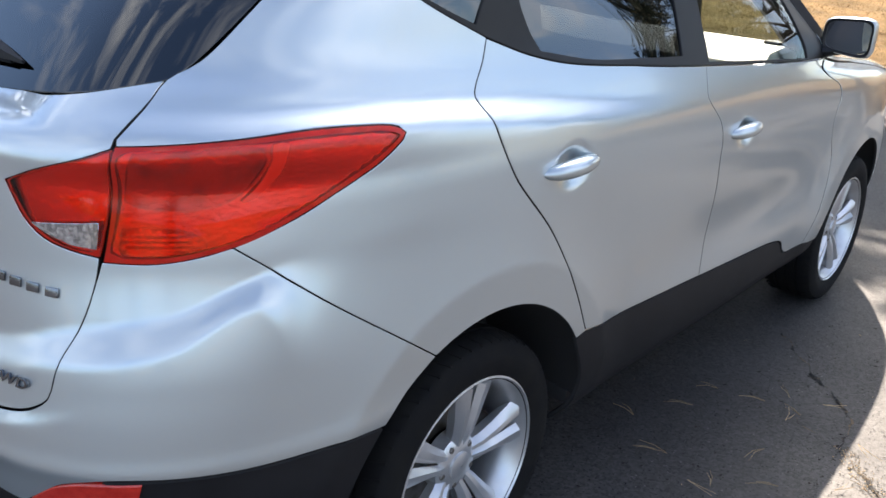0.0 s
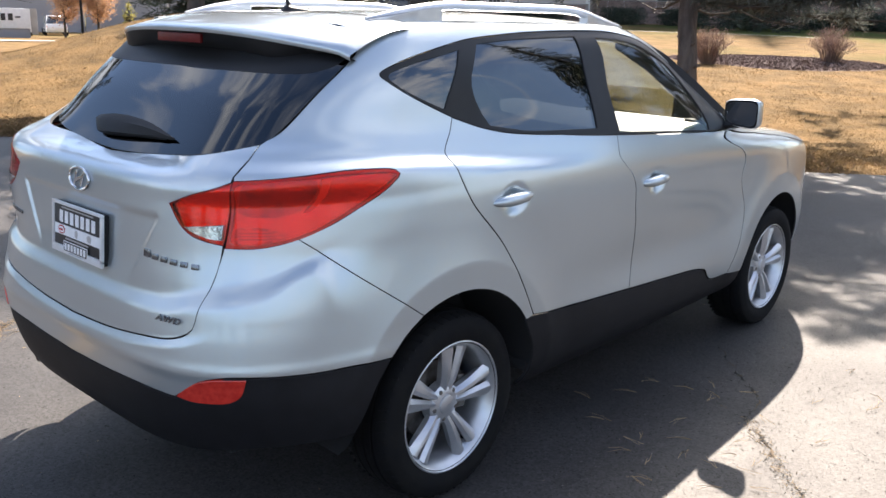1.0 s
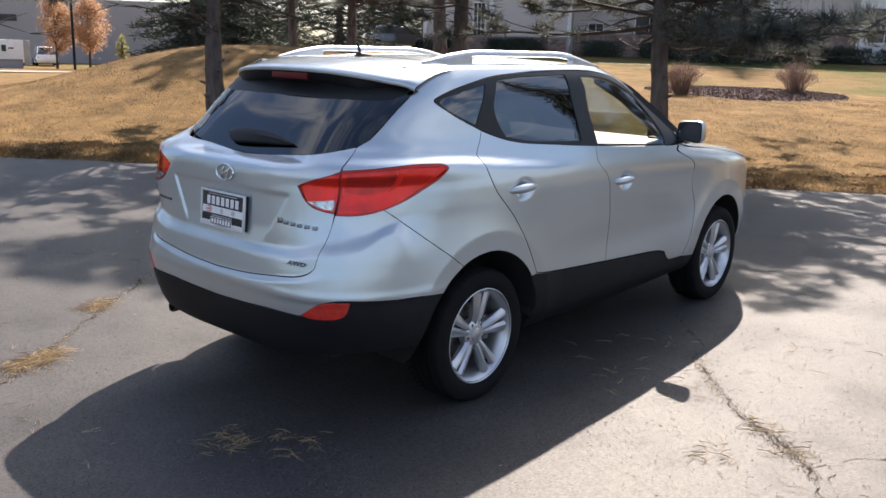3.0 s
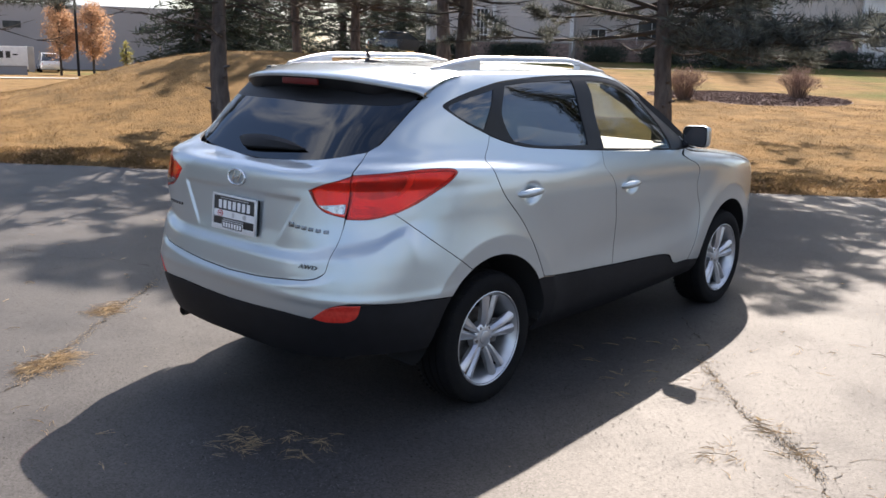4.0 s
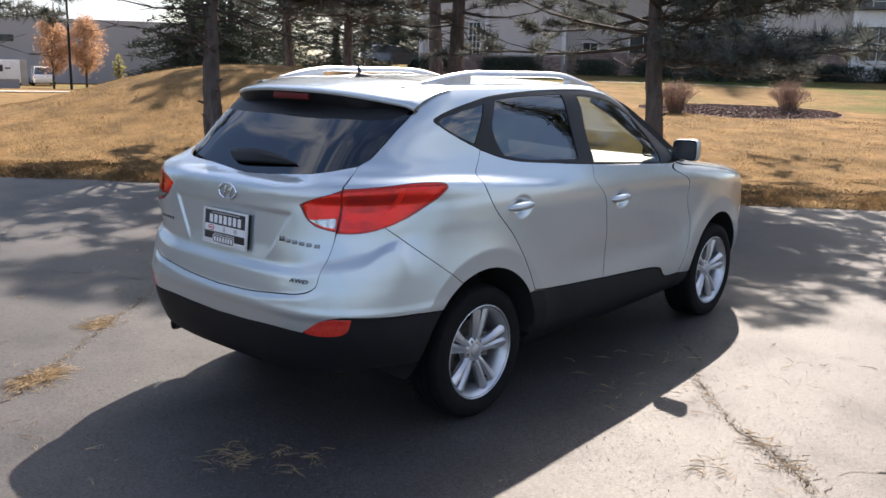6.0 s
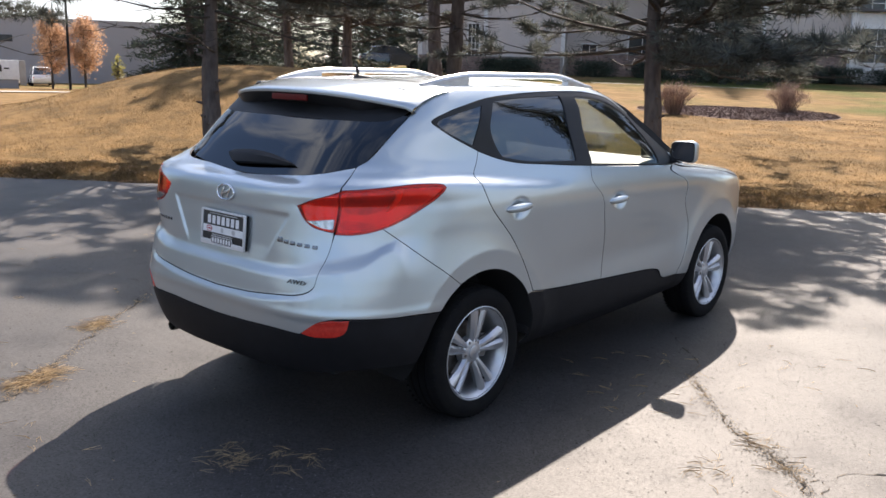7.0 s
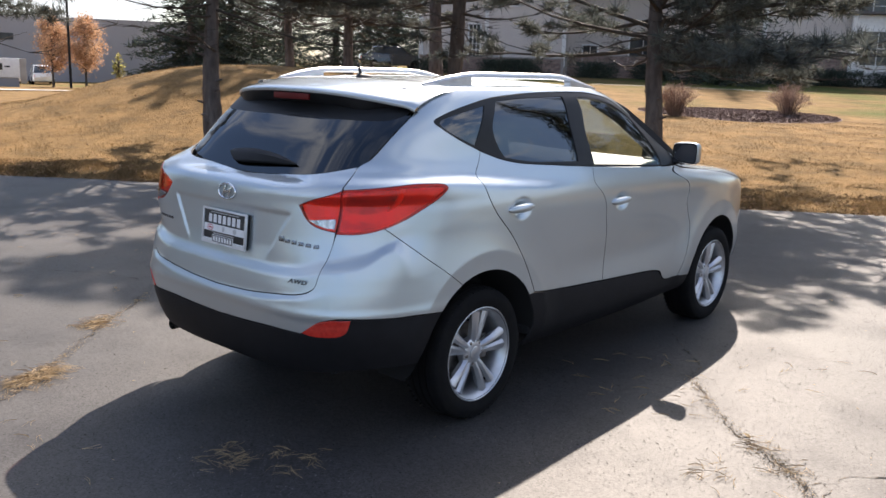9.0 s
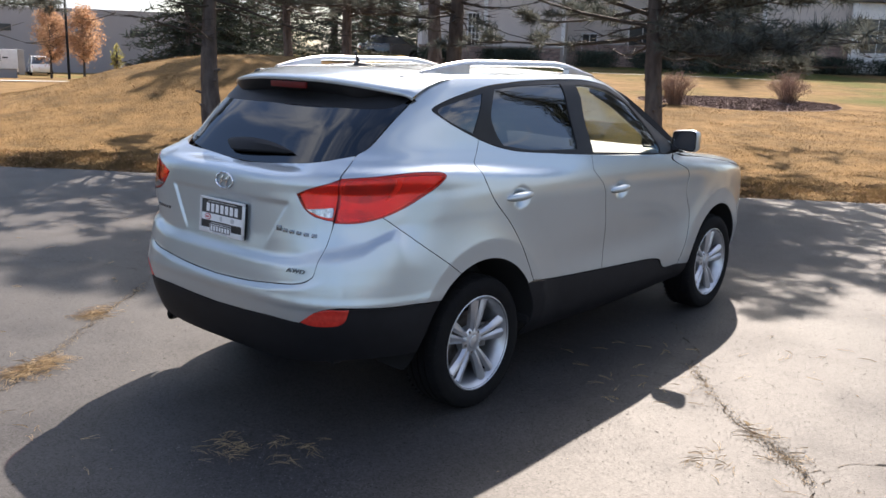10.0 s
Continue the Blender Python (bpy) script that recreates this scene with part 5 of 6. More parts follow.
# spoiler over the rear window
def spoiler(under):
    verts, faces, wide = [], [], 49
    for j in range(wide):
        u = -1 + 2 * j / (wide - 1)
        x = .668 * u
        lip_y, lip_z = -.486 + .19 * abs(u) ** 3.4, 1.616 - .060 * abs(u) ** 2.8
        y0 = -.03
        z0 = roof_z(x, y0) + .003
        sink = .012 * float(smooth(.95, 1, abs(u)))
        lip_z, z0 = lip_z - sink, z0 - sink
        if not under:
            for i in range(9):
                t = i / 8
                verts.append((x, y0 + (lip_y - y0) * t, z0 + (lip_z - z0) * (t ** 1.5) + .006 * math.sin(math.pi * t)))
            verts.append((x, lip_y - .004, lip_z - .008))
            verts.append((x, lip_y + .002, lip_z - .018))
        else:
            deep = .052 - .050 * float(smooth(.62, .95, abs(u)))
            end_z = lip_z - .0175 - deep
            rest = float(skin(*[np.array([q]) for q in spot("r", x, end_z)])[0][0][1]) - .002
            for t in (0, .5, 1):
                verts.append((x * (1 - .01 * t), lip_y + .004 + (rest - lip_y - .004) * t ** 1.4, lip_z - .0175 - deep * t))
    rows = 3 if under else 11
    for j in range(wide - 1):
        for i in range(rows - 1):
            a = j * rows + i
            faces.append((a, a + 1, a + rows + 1, a + rows))
    return verts, faces


v, f = spoiler(False)
link("spoiler", mesh_of("spoiler", v, [q[::-1] for q in f], PAINT), car, "silver roof spoiler")
v, f = spoiler(True)
lip = link("spoiler_underside", mesh_of("spoiler_underside", v, [q[::-1] for q in f], GLOSS_BLACK), car, "black underside of the spoiler")
part("roof_joint", tube([(x, -.028, roof_z(x, -.028) + .0028) for x in (-.54 + .09 * i for i in range(13))], .0022, 6), DARK, car, "dark joint between roof and tailgate")
part("high_brake_lamp", box((.27, .012, .030), (0, -.480, 1.576), .004), DARK_RED, car, "red high brake lamp")

# lining, wheel wells and floor, so that joints and arches are dark
panel("lining", outline("s .56 .34 !; s .56 1.22; s 1.0 1.19; s 1.5 1.16; s 2.12 1.11 !; s 2.12 .34 !"), DARK, car, lift=-.022, depth=.002, step=.08, mirror=True)
panel("lining", outline("s -.40 .80 !; s -.1 .90; s .25 .85; s .56 .70 !; s .56 1.20 !; s .1 1.26; s -.15 1.45; s -.10 1.57; r .58 1.54 !; r .58 1.25; r .55 .9; r .6 .72 !"), DARK, car, lift=-.045, depth=.002, step=.06, mirror=True)
panel("lining", both(outline("r 0 .40 !; r .6 .41; s -.50 .43 !; s -.5 .72; s -.40 .84 !; r .60 1.0; r .58 1.19 !; r .3 1.18; r 0 1.175 !")), DARK, car, lift=-.045, depth=.002, step=.06)
for y0, ARCH in ARCHES:
    for side in (1, -1):
        bm = bmesh.new()
        rings = []
        for x, r in ((.905, ARCH + .007), (.60, ARCH), (.52, .30), (.50, .02)):
            edge = lambda q: float(skin(*[np.array([e]) for e in spot("s", y0 + r * math.cos(q), .345 + r * math.sin(q))])[0][0][0]) - .013 if x > .7 else x
            rings.append([bm.verts.new((side * edge(q), y0 + r * math.cos(q), .345 + r * math.sin(q))) for q in (radians(5 + 183 * i / 28) for i in range(29))])
        for p, q in zip(rings, rings[1:]):
            for i in range(28):
                bm.faces.new((p[i], p[i + 1], q[i + 1], q[i]))
        part("wheel_well", bm, DARK, car)
part("floor_pan", box((1.36, 3.5, .10), (0, 1.45, .34), .03), DARK, car)
# unseen extra floor, added to stop sun leaking through into the car's shadow
part("floor_side", box((1.74, 1.80, .05), (0, 1.31, .37), .02), DARK, car)

# exhaust, beam and floor below the tail, mostly unseen, added to block leaking sunlight
exhaust = part("muffler", tube([(-.42, -.56, .33), (-.40, -.56, .33), (.28, -.56, .33), (.30, -.56, .33)], [.06, .10, .10, .06], 16, flat=.75), STEEL, car, "steel muffler below the tail")
part("tailpipe", tube([(-.44, -.56, .33), (-.56, -.60, .33), (-.60, -.70, .335), (-.60, -.82, .335)], [.026, .026, .027, .028], 14, close=False), STEEL, exhaust, "steel tailpipe")
part("rear_beam", tube([(-.70, .0, .30), (-.4, -.05, .29), (.4, -.05, .29), (.70, .0, .30)], .045, 10), DARK, car)
part("tail_floor", box((1.36, .66, .06), (0, -.46, .40), .02), DARK, car)

# handles
for door, (yh, zh) in ((rear_doors, (.255, 1.052)), (front_doors, (1.235, 1.0))):
    for ob, side in zip(door, (1, -1)):
        path = []
        for i in range(13):
            t = -1 + 2 * i / 12
            x = .905 + .016 * (1 - t * t) - .012 * abs(t) ** 3
            path.append((side * x, yh + .110 * t, zh + .002 + .004 * t + .006 * (1 - t * t)))
        radii = [.003 + (.0205 - .003 * (-1 + i / 6)) * max(0, 1 - abs(-1 + 2 * i / 12) ** 2.2) ** .62 for i in range(13)]
        part("door_handle", tube(path, radii, 16, flat=.92), PAINT, ob, "silver pull handle")

# mirrors: a boxy shell, a dark rim round the glass, a foot on the black sail
def mirror_outline(grow, count=44):
    """The rounded oblong of the mirror as (across, up), wider outwards."""
    pts = []
    for i in range(count):
        q = 2 * math.pi * i / count
        u, w = (math.copysign(abs(e) ** .42, e) for e in (math.cos(q), math.sin(q)))
        pts.append(((.093 + grow) * u, (.066 + grow) * w * (1 + .05 * u) - .006 * u * (w < 0)))
    return pts


for side in (1, -1):
    def at_mirror(u, w, y):
        return Vector((side * (.925 + u), y - .16 * u, 1.246 + w + .03 * u))
    bm = bmesh.new()
    rings = []
    for y, k in ((1.958, -.003), (1.962, .0), (1.985, .0015), (2.02, -.004), (2.05, -.018), (2.072, -.038), (2.082, -.058)):
        rings.append([bm.verts.new(at_mirror(u, w, y)) for u, w in mirror_outline(k)])
    for a, b in zip(rings, rings[1:]):
        for i in range(len(a)):
            bm.faces.new((a[i], a[(i + 1) % len(a)], b[(i + 1) % len(a)], b[i]))
    bm.faces.new(rings[-1])
    shell = part("door_mirror", bm, PAINT, car, "silver door mirror")
    bm = bmesh.new()
    rings = [[bm.verts.new(at_mirror(u, w, y)) for u, w in mirror_outline(k)] for y, k in ((1.9585, -.003), (1.956, -.006), (1.960, -.012), (1.972, -.014))]
    for a, b in zip(rings, rings[1:]):
        for i in range(len(a)):
            bm.faces.new((a[i], a[(i + 1) % len(a)], b[(i + 1) % len(a)], b[i]))
    part("mirror_rim", bm, GLOSS_BLACK, shell, "black mirror rim")
    bm = bmesh.new()
    bm.faces.new([bm.verts.new(at_mirror(u, w, 1.965 + .02 * u)) for u, w in mirror_outline(-.0125)])
    part("mirror_glass", bm, MIRROR, shell, "mirror glass", shade=False)
    part("mirror_foot", tube([(side * .80, 1.99, 1.172), (side * .845, 1.985, 1.180), (side * .88, 1.99, 1.186), (side * .92, 2.0, 1.19)], [.042, .036, .026, .018], 12, flat=.6), GLOSS_BLACK, shell)
    # inner trim of the front pillar
    part("pillar_trim", tube([(side * .615, 1.36, 1.575), (side * .66, 1.58, 1.48), (side * .715, 1.80, 1.345), (side * .775, 2.02, 1.19)], [.05, .058, .064, .07], 8), DARK, car, "dark inner pillar trim")

# roof rails and aerial
for side in (1, -1):
    path, radii = [], []
    for i in range(31):
        t = i / 30
        y = -.12 + 1.54 * t
        lift = .047 * float(smooth(-.06, .27, t) * smooth(1.04, .70, t))
        x = side * (.575 - .03 * (2 * t - 1) ** 2)
        path.append((x, y, roof_z(x, y) + .004 + lift))
        radii.append(.021 * min(1, .3 + .25 * i, .3 + .25 * (30 - i)))
    rail = part("roof_rail", tube(path, radii, 10, flat=.8), ALLOY, car, "silver roof rail")
    for t0, t1 in ((0, .07), (.07, .14), (.14, .21), (.80, .9), (.9, 1)):
        bm = bmesh.new()
        for i in range(4):
            for z in (0, 1):
                t = t0 + (t1 - t0) * i / 3
                y = -.12 + 1.54 * t
                x = side * (.575 - .03 * (2 * t - 1) ** 2)
                lift = .047 * float(smooth(-.06, .27, t) * smooth(1.04, .70, t))
                for dx in (-.0205, .0205):
                    bm.verts.new((x + dx, y, roof_z(x, y) - .005 + (lift + .005) * z))
        bm.verts.ensure_lookup_table()
        bmesh.ops.convex_hull(bm, input=bm.verts[:])
        part("rail_foot", bm, ALLOY, rail)
bm = tube([(0, .14, 1.640), (0, .06, 1.662), (0, -.02, 1.668), (0, -.045, 1.645)], [.006, .022, .026, .02], 12)
aerial = part("aerial", bm, GLOSS_BLACK, car, "black roof aerial")
part("aerial_mast", tube([(0, -.005, 1.670), (0, -.035, 1.742)], [.010, .006], 8), GLOSS_BLACK, aerial)

# tailgate details
Fairing.glass = True


def over_glass(x, z, lift):
    return Vector(skin(*[np.array([q]) for q in spot("r", x, z)], np.array([lift]))[0][0])


bm = bmesh.new()
rows = []
for x, low, high, lift in ((-.226, 1.285, 1.292, .012), (-.201, 1.2746, 1.298, .022), (-.15, 1.253, 1.302, .028), (-.104, 1.251, 1.305, .032), (-.017, 1.255, 1.307, .034),
                           (.09, 1.261, 1.303, .030), (.15, 1.265, 1.298, .026), (.21, 1.268, 1.290, .021), (.298, 1.272, 1.276, .012)):
    mid = (low + high) / 2
    rows.append([bm.verts.new(over_glass(x, z, k)) for z, k in ((low, .004), (low, lift * .6), (mid, lift), (high, lift * .7), (high, .004))])
for a, b in zip(rows, rows[1:]):
    for i in range(4):
        bm.faces.new((a[i], a[i + 1], b[i + 1], b[i]))
bm.faces.new(rows[0])
bm.faces.new(rows[-1][::-1])
wiper = part("rear_wiper", bm, BLACK, car, "black rear wiper arm and cover")
part("wiper_blade", tube([over_glass(x, z, .006) for x, z in ((-.18, 1.266), (-.1, 1.252), (.0, 1.257), (.12, 1.264), (.26, 1.270))], .004, 6), RUBBER, wiper)
Fairing.glass = False


def on_gate(x, z, lift=.0):
    s, v = spot("r", x, z)
    p, n = skin(np.array([s]), np.array([v]), np.array([lift]))
    n = Vector(n[0])
    across = Vector((0, 0, 1)).cross(n).normalized()
    m = Matrix((across, n.cross(across), n)).transposed().to_4x4()
    m.translation = Vector(p[0])
    return m


def badge_ring(rx, ry, r, m, bm=None):
    return tube([m @ Vector((rx * math.cos(q), ry * math.sin(q), .004)) for q in (2 * math.pi * i / 36 for i in range(37))], r, 8, bm)


m = on_gate(.0, 1.134, .001)
bm = badge_ring(.066, .036, .0048, m)
for x, lean in ((-.023, -24), (.023, -24)):
    box((.0105, .056, .006), (0, 0, 0), .002, bm, turn=m @ Matrix.Translation((x, 0, .003)) @ Matrix.Rotation(radians(lean), 4, "Z"))
box((.050, .011, .006), (0, 0, 0), .002, bm, turn=m @ Matrix.Translation((0, 0, .003)) @ Matrix.Rotation(radians(24), 4, "Z"))
part("oval_badge", bm, CHROME, gate, "chrome oval badge")

# plate in a chrome frame on a black holder
m = on_gate(.006, .957, .020)
plate = part("license_plate", box((.326, .158, .006), (0, 0, 0), .002, None, m), BLACK_INK, gate, "black and white dealer plate")
part("plate_holder", box((.336, .164, .022), (0, 0, 0), .003, None, m @ Matrix.Translation((0, 0, -.013))), DARK, plate)
bm = bmesh.new()
for sx, sy, x, y in ((.346, .010, 0, .0805), (.120, .024, -.113, -.0735), (.120, .024, .113, -.0735), (.346, .006, 0, -.083), (.011, .150, .1675, 0), (.011, .150, -.1675, 0)):
    box((sx, sy, .012), (0, 0, 0), .003, bm, m @ Matrix.Translation((x, y, .003)))
part("plate_frame", bm, CHROME_WHITE, plate, "bright plate frame")


def bars(items, mat, name, up=.0035):
    bm = bmesh.new()
    for x, y, w, h in items:
        box((w, h, .0012), (0, 0, 0), 0, bm, m @ Matrix.Translation((x, y, up)))
    return part(name, bm, mat, plate, shade=False)


bars([(-.112 + i * .0372, .0365, .0245, .040) for i in range(7)] + [(0, -.0085, .318, .034)], WHITE_INK, "plate_print")
bars([(-.002, -.059, .168, .036)], WHITE_INK, "plate_tab", .0085)
bars([(-.002, -.059, .160, .030)], BLACK_INK, "plate_tab_field", .0092)
bars([(-.068 + i * .022, -.059, .0145, .022) for i in range(7)], WHITE_INK, "plate_tab_print", .0099)
bars([(0, .0665, .22, .004), (-.002, -.0345, .16, .005)], ALLOY, "plate_small_print")
for x, rx, ry, mat_i, kind_name in ((-.108, .023, .0145, RED_INK, "red_disc"), (-.004, .0095, .013, ALLOY, "grey_disc"), (.085, .014, .012, ALLOY, "grey_disc")):
    bm = bmesh.new()
    bmesh.ops.create_cone(bm, segments=28, radius1=1, radius2=1, depth=.0012, cap_ends=True, matrix=m @ Matrix.Translation((x, -.0085, .0047)) @ Matrix.Diagonal((rx, ry, 1, 1)))
    part(kind_name, bm, mat_i, plate)
bm = bmesh.new()
bmesh.ops.create_cone(bm, segments=28, radius1=1, radius2=1, depth=.0012, cap_ends=True, matrix=m @ Matrix.Translation((-.108, -.0085, .0054)) @ Matrix.Diagonal((.019, .0105, 1, 1)))
part("white_disc", bm, WHITE_INK, plate)
bars([(-.108, -.0085, .024, .007)], RED_INK, "red_bar", .0066)

# model badge as plain chrome strokes; drive badge lettered
for i in range(6):
    w, h = (.030, .024) if i == 0 else (.026, .017)
    part("badge_stroke", box((w, h, .005), (0, 0, 0), .002, None, on_gate(.400 + i * .036, .960 - i * .0025 + (.004 if i == 0 else 0), .002)), BADGE, gate, "dark chrome badge stroke")
    part("badge_stroke", box((.018, .014, .004), (0, 0, 0), .002, None, on_gate(-.60 + i * .027, .945, .002)), BADGE, gate)
text = bpy.data.curves.new("drive_badge", "FONT")
text.body, text.size, text.extrude, text.shear = "AWD", .036, .002, .2
text.align_x, text.align_y, text.space_character, text.offset = "CENTER", "CENTER", 1.15, .0006
holder = bpy.data.objects.new("lettering", text)
scene.collection.objects.link(holder)
bpy.context.view_layer.update()
me = bpy.data.meshes.new_from_object(holder.evaluated_get(bpy.context.evaluated_depsgraph_get()))
bpy.data.objects.remove(holder)
me.materials.clear()
me.materials.append(BADGE)
me.transform(on_gate(.535, .793, .003) @ Matrix.Diagonal((1.05, .72, 1, 1)))
link("drive_badge", me, gate, "chrome letters reading AWD")


# wheels
def wheel(y0, side):
    tyre_profile = [(-.10, .235), (-.108, .255), (-.112, .285), (-.108, .313), (-.094, .331), (-.070, .338)]
    for g in (-.045, 0, .045):
        tyre_profile += [(g - .006, .340), (g - .005, .332), (g + .005, .332), (g + .006, .340)]
    tyre_profile += [(.070, .338), (.094, .331), (.103, .323), (.106, .313), (.112, .298), (.1135, .285), (.111, .265), (.106, .250), (.104, .244), (.100, .232)]
    w = part("wheel", lathe(tyre_profile, 72), RUBBER, car, "black tyre on a silver alloy wheel")
    bm = bmesh.new()
    for i in range(56):
        q = 2 * math.pi * i / 56
        for x, skew in ((.083, .5), (-.083, .5)):
            box((.036, .006, .010), (0, 0, 0), 0, bm, Matrix.Rotation(q, 4, "X") @ Matrix.Translation((x, 0, .3305)) @ Matrix.Rotation(radians(18), 4, "Y") @ Matrix.Rotation(radians(20), 4, "Z"))
    tagged(part("tread", bm, RUBBER, w, shade=False), kind="stuff")
    rim = part("rim", lathe([(-.095, .238), (-.09, .228), (-.05, .206), (.03, .202), (.068, .210), (.088, .222), (.097, .230), (.102, .236), (.106, .238), (.1045, .242), (.100, .243)], 72), ALLOY, w, "five twin-spoke silver alloy")
    bm = bmesh.new()
    for k in range(5):
        for sgn in (-1, 1):
            turn = Matrix.Rotation(2 * math.pi * k / 5, 4, "X")
            stations = []
            for t, half, gap, top, deep in ((.0, .012, .0125, .064, .030), (.25, .0165, .0180, .078, .040), (.5, .0205, .0235, .084, .042), (.78, .0255, .0315, .087, .036), (1.0, .030, .039, .090, .020)):
                r = .042 + .174 * t
                c = sgn * gap
                stations.append([(top - .012, c - sgn * half, r), (top + .001, c - sgn * half * .45, r), (top, c + sgn * half * .25, r), (top - .016, c + sgn * half, r), (top - deep, c + sgn * half * .8, r), (top - deep, c - sgn * half * .8, r)])
            rows = [[bm.verts.new(turn @ Vector(p)) for p in st] for st in stations]
            for a, b in zip(rows, rows[1:]):
                for i in range(6):
                    bm.faces.new((a[i], a[(i + 1) % 6], b[(i + 1) % 6], b[i]))
            bm.faces.new(rows[0])
            bm.faces.new(rows[-1][::-1])
    spokes = part("spokes", bm, ALLOY, rim)
    part("hub", lathe([(.02, .075), (.058, .073), (.066, .062), (.070, .040), (.070, .036)], 40), ALLOY, rim)
    part("hub_cap", lathe([(.066, .037), (.075, .034), (.078, .026), (.079, .002)], 32), ALLOY, rim, "silver hub cap")
    for k in range(5):
        q = 2 * math.pi * (k + .5) / 5
        bm = lathe([(.046, .0105), (.066, .0098), (.069, .007), (.069, .0005)], 6)
        bmesh.ops.translate(bm, verts=bm.verts, vec=(0, -.056 * math.sin(q), .056 * math.cos(q)))
        part("wheel_nut", bm, STEEL, rim)
    part("brake_disc", lathe([(-.01, .06), (.005, .065), (.005, .145), (-.02, .145)], 48), STEEL, w, "steel brake disc")
    part("brake_caliper", box((.07, .06, .13), (.0, .12, .02), .012), STEEL, w)
    part("wheel_back", lathe([(-.05, .196), (-.052, .01)], 40), DARK, w)
    part("valve", tube([(.062, .118, -.145), (.074, .118, -.145)], [.010, .008], 8), BLACK, rim)
    w.matrix_basis = Matrix.Translation((side * .768, y0, .338)) @ (Matrix() if side > 0 else Matrix.Rotation(math.pi, 4, "Z")) @ Matrix.Rotation(radians(-8), 4, "X")


for y0 in (0.0, 2.64):
    for side in (1, -1):
        wheel(y0, side)

# cabin
bm = bmesh.new()
profile = [(1.72, .72), (1.64, 1.02), (1.66, 1.135), (1.74, 1.168), (1.95, 1.178), (2.14, 1.172), (2.24, 1.14), (2.22, .75)]
rows = []
for i in range(15):
    x = -.76 + 1.52 * i / 14
    hood_up = .035 * math.exp(-((x + .38) / .2) ** 2)
    rows.append([bm.verts.new((x, y + (.05 if j < 4 else 0) * (abs(x) / .76) ** 2, z + hood_up * (1 if 1 < j < 5 else 0))) for j, (y, z) in enumerate(profile)])
for a, b in zip(rows, rows[1:]):
    for j in range(len(profile)):
        bm.faces.new((a[j], a[(j + 1) % len(profile)], b[(j + 1) % len(profile)], b[j]))
bm.faces.new(rows[0])
bm.faces.new(rows[-1][::-1])
dash = part("dashboard", bm, BEIGE, car, "pale sunlit dashboard")
part("dash_vent", box((.09, .06, .012), (.66, 2.02, 1.183), .004), BLACK, dash, "black air vent")
wheel_path = [(-.38 + .185 * math.cos(q), 1.50 - .07 * math.sin(q), 1.0 + .17 * math.sin(q)) for q in (2 * math.pi * i / 32 for i in range(33))]
part("steering_wheel", tube(wheel_path, .016, 8), BLACK, car, "black steering wheel")
for x, y, w in ((.38, .78, .50), (-.38, .78, .50), (0, -.12, .96)):
    seat = part("seat", box((w, .52, .18), (x, y + .26, .62), .06, None, None, 3), FABRIC, car, "beige cloth seat")
    tilt = Matrix.Rotation(radians(16), 4, "X")
    part("backrest", box((w, .16, .62), (x, y - .06, .92), .06, None, tilt, 3), FABRIC, seat)
    for hx in ((x,) if w < 1 else (-.42, .42)):
        part("headrest", box((.25, .09, .17), (hx, y - .15, 1.29), .04, None, tilt, 3), FABRIC, seat)

# ---- cracks and litter on the asphalt ----
def crack(points, width, seed, name="pavement_crack"):
    rng = random.Random(seed)
    line = []
    for a, b in zip(points, points[1:]):
        a, b = Vector(a), Vector(b)
        n = max(2, int((b - a).length / .025))
        for i in range(n):
            line.append(a.lerp(b, i / n))
    line.append(Vector(points[-1]))
    verts, faces = [], []
    for i, p in enumerate(line):
        d = (line[min(i + 1, len(line) - 1)] - line[max(i - 1, 0)]).normalized()
        s = Vector((-d.y, d.x))
        p = p + s * (.05 * noise.noise((p.x * 3, p.y * 3, seed)) + .03 * noise.noise((p.x * 15, p.y * 15, seed)) + .012 * noise.noise((p.x * 40, p.y * 40, seed)))
        w = width * max(.12, .25 + 1.6 * noise.noise((p.x * 11, p.y * 11, seed + 9)) + .8 * noise.noise((p.x * 37, p.y * 37, seed + 5)))
        verts += [(p.x - s.x * w, p.y - s.y * w, .003), (p.x + s.x * w, p.y + s.y * w, .003)]
    faces = [(2 * i, 2 * i + 2, 2 * i + 3, 2 * i + 1) for i in range(len(line) - 1)]
    return link(name, mesh_of(name, verts, faces, CRACK, smooth_shade=False), None, "dark ragged crack in the asphalt", "crack", "structure")


crack(((.87, 2.08), (1.06, 1.92), (1.21, 1.77), (1.33, 1.59), (1.38, 1.37), (1.53, 1.18), (1.72, .96), (1.90, .78), (2.07, .66), (2.21, .55), (2.30, .48), (2.42, .33), (2.8, -.15), (3.2, -.6)), .008, 1)
crack(((1.17, 1.47), (1.28, 1.41), (1.38, 1.36)), .004, 6)
crack(((2.10, .64), (2.26, .57), (2.37, .55), (2.43, .61), (2.51, .71), (2.65, .80), (3.1, 1.1), (4.2, 1.5)), .006, 2)
crack(((2.37, .55), (2.36, .46), (2.42, .36), (2.5, .1)), .006, 7)
crack(((2.43, .60), (2.41, .51), (2.46, .40), (2.56, .22)), .004, 8)
crack(((2.36, .47), (2.41, .51)), .004, 9)
crack(((-.3, -2.6), (-1.0, -1.58), (-1.16, -1.33), (-1.52, -.93), (-1.96, -.43), (-2.40, .09), (-2.65, .35), (-2.9, .9)), .010, 3)
crack(((-2.65, .35), (-2.89, .22), (-3.24, .12), (-3.53, -.12), (-4.4, -.3)), .006, 4)
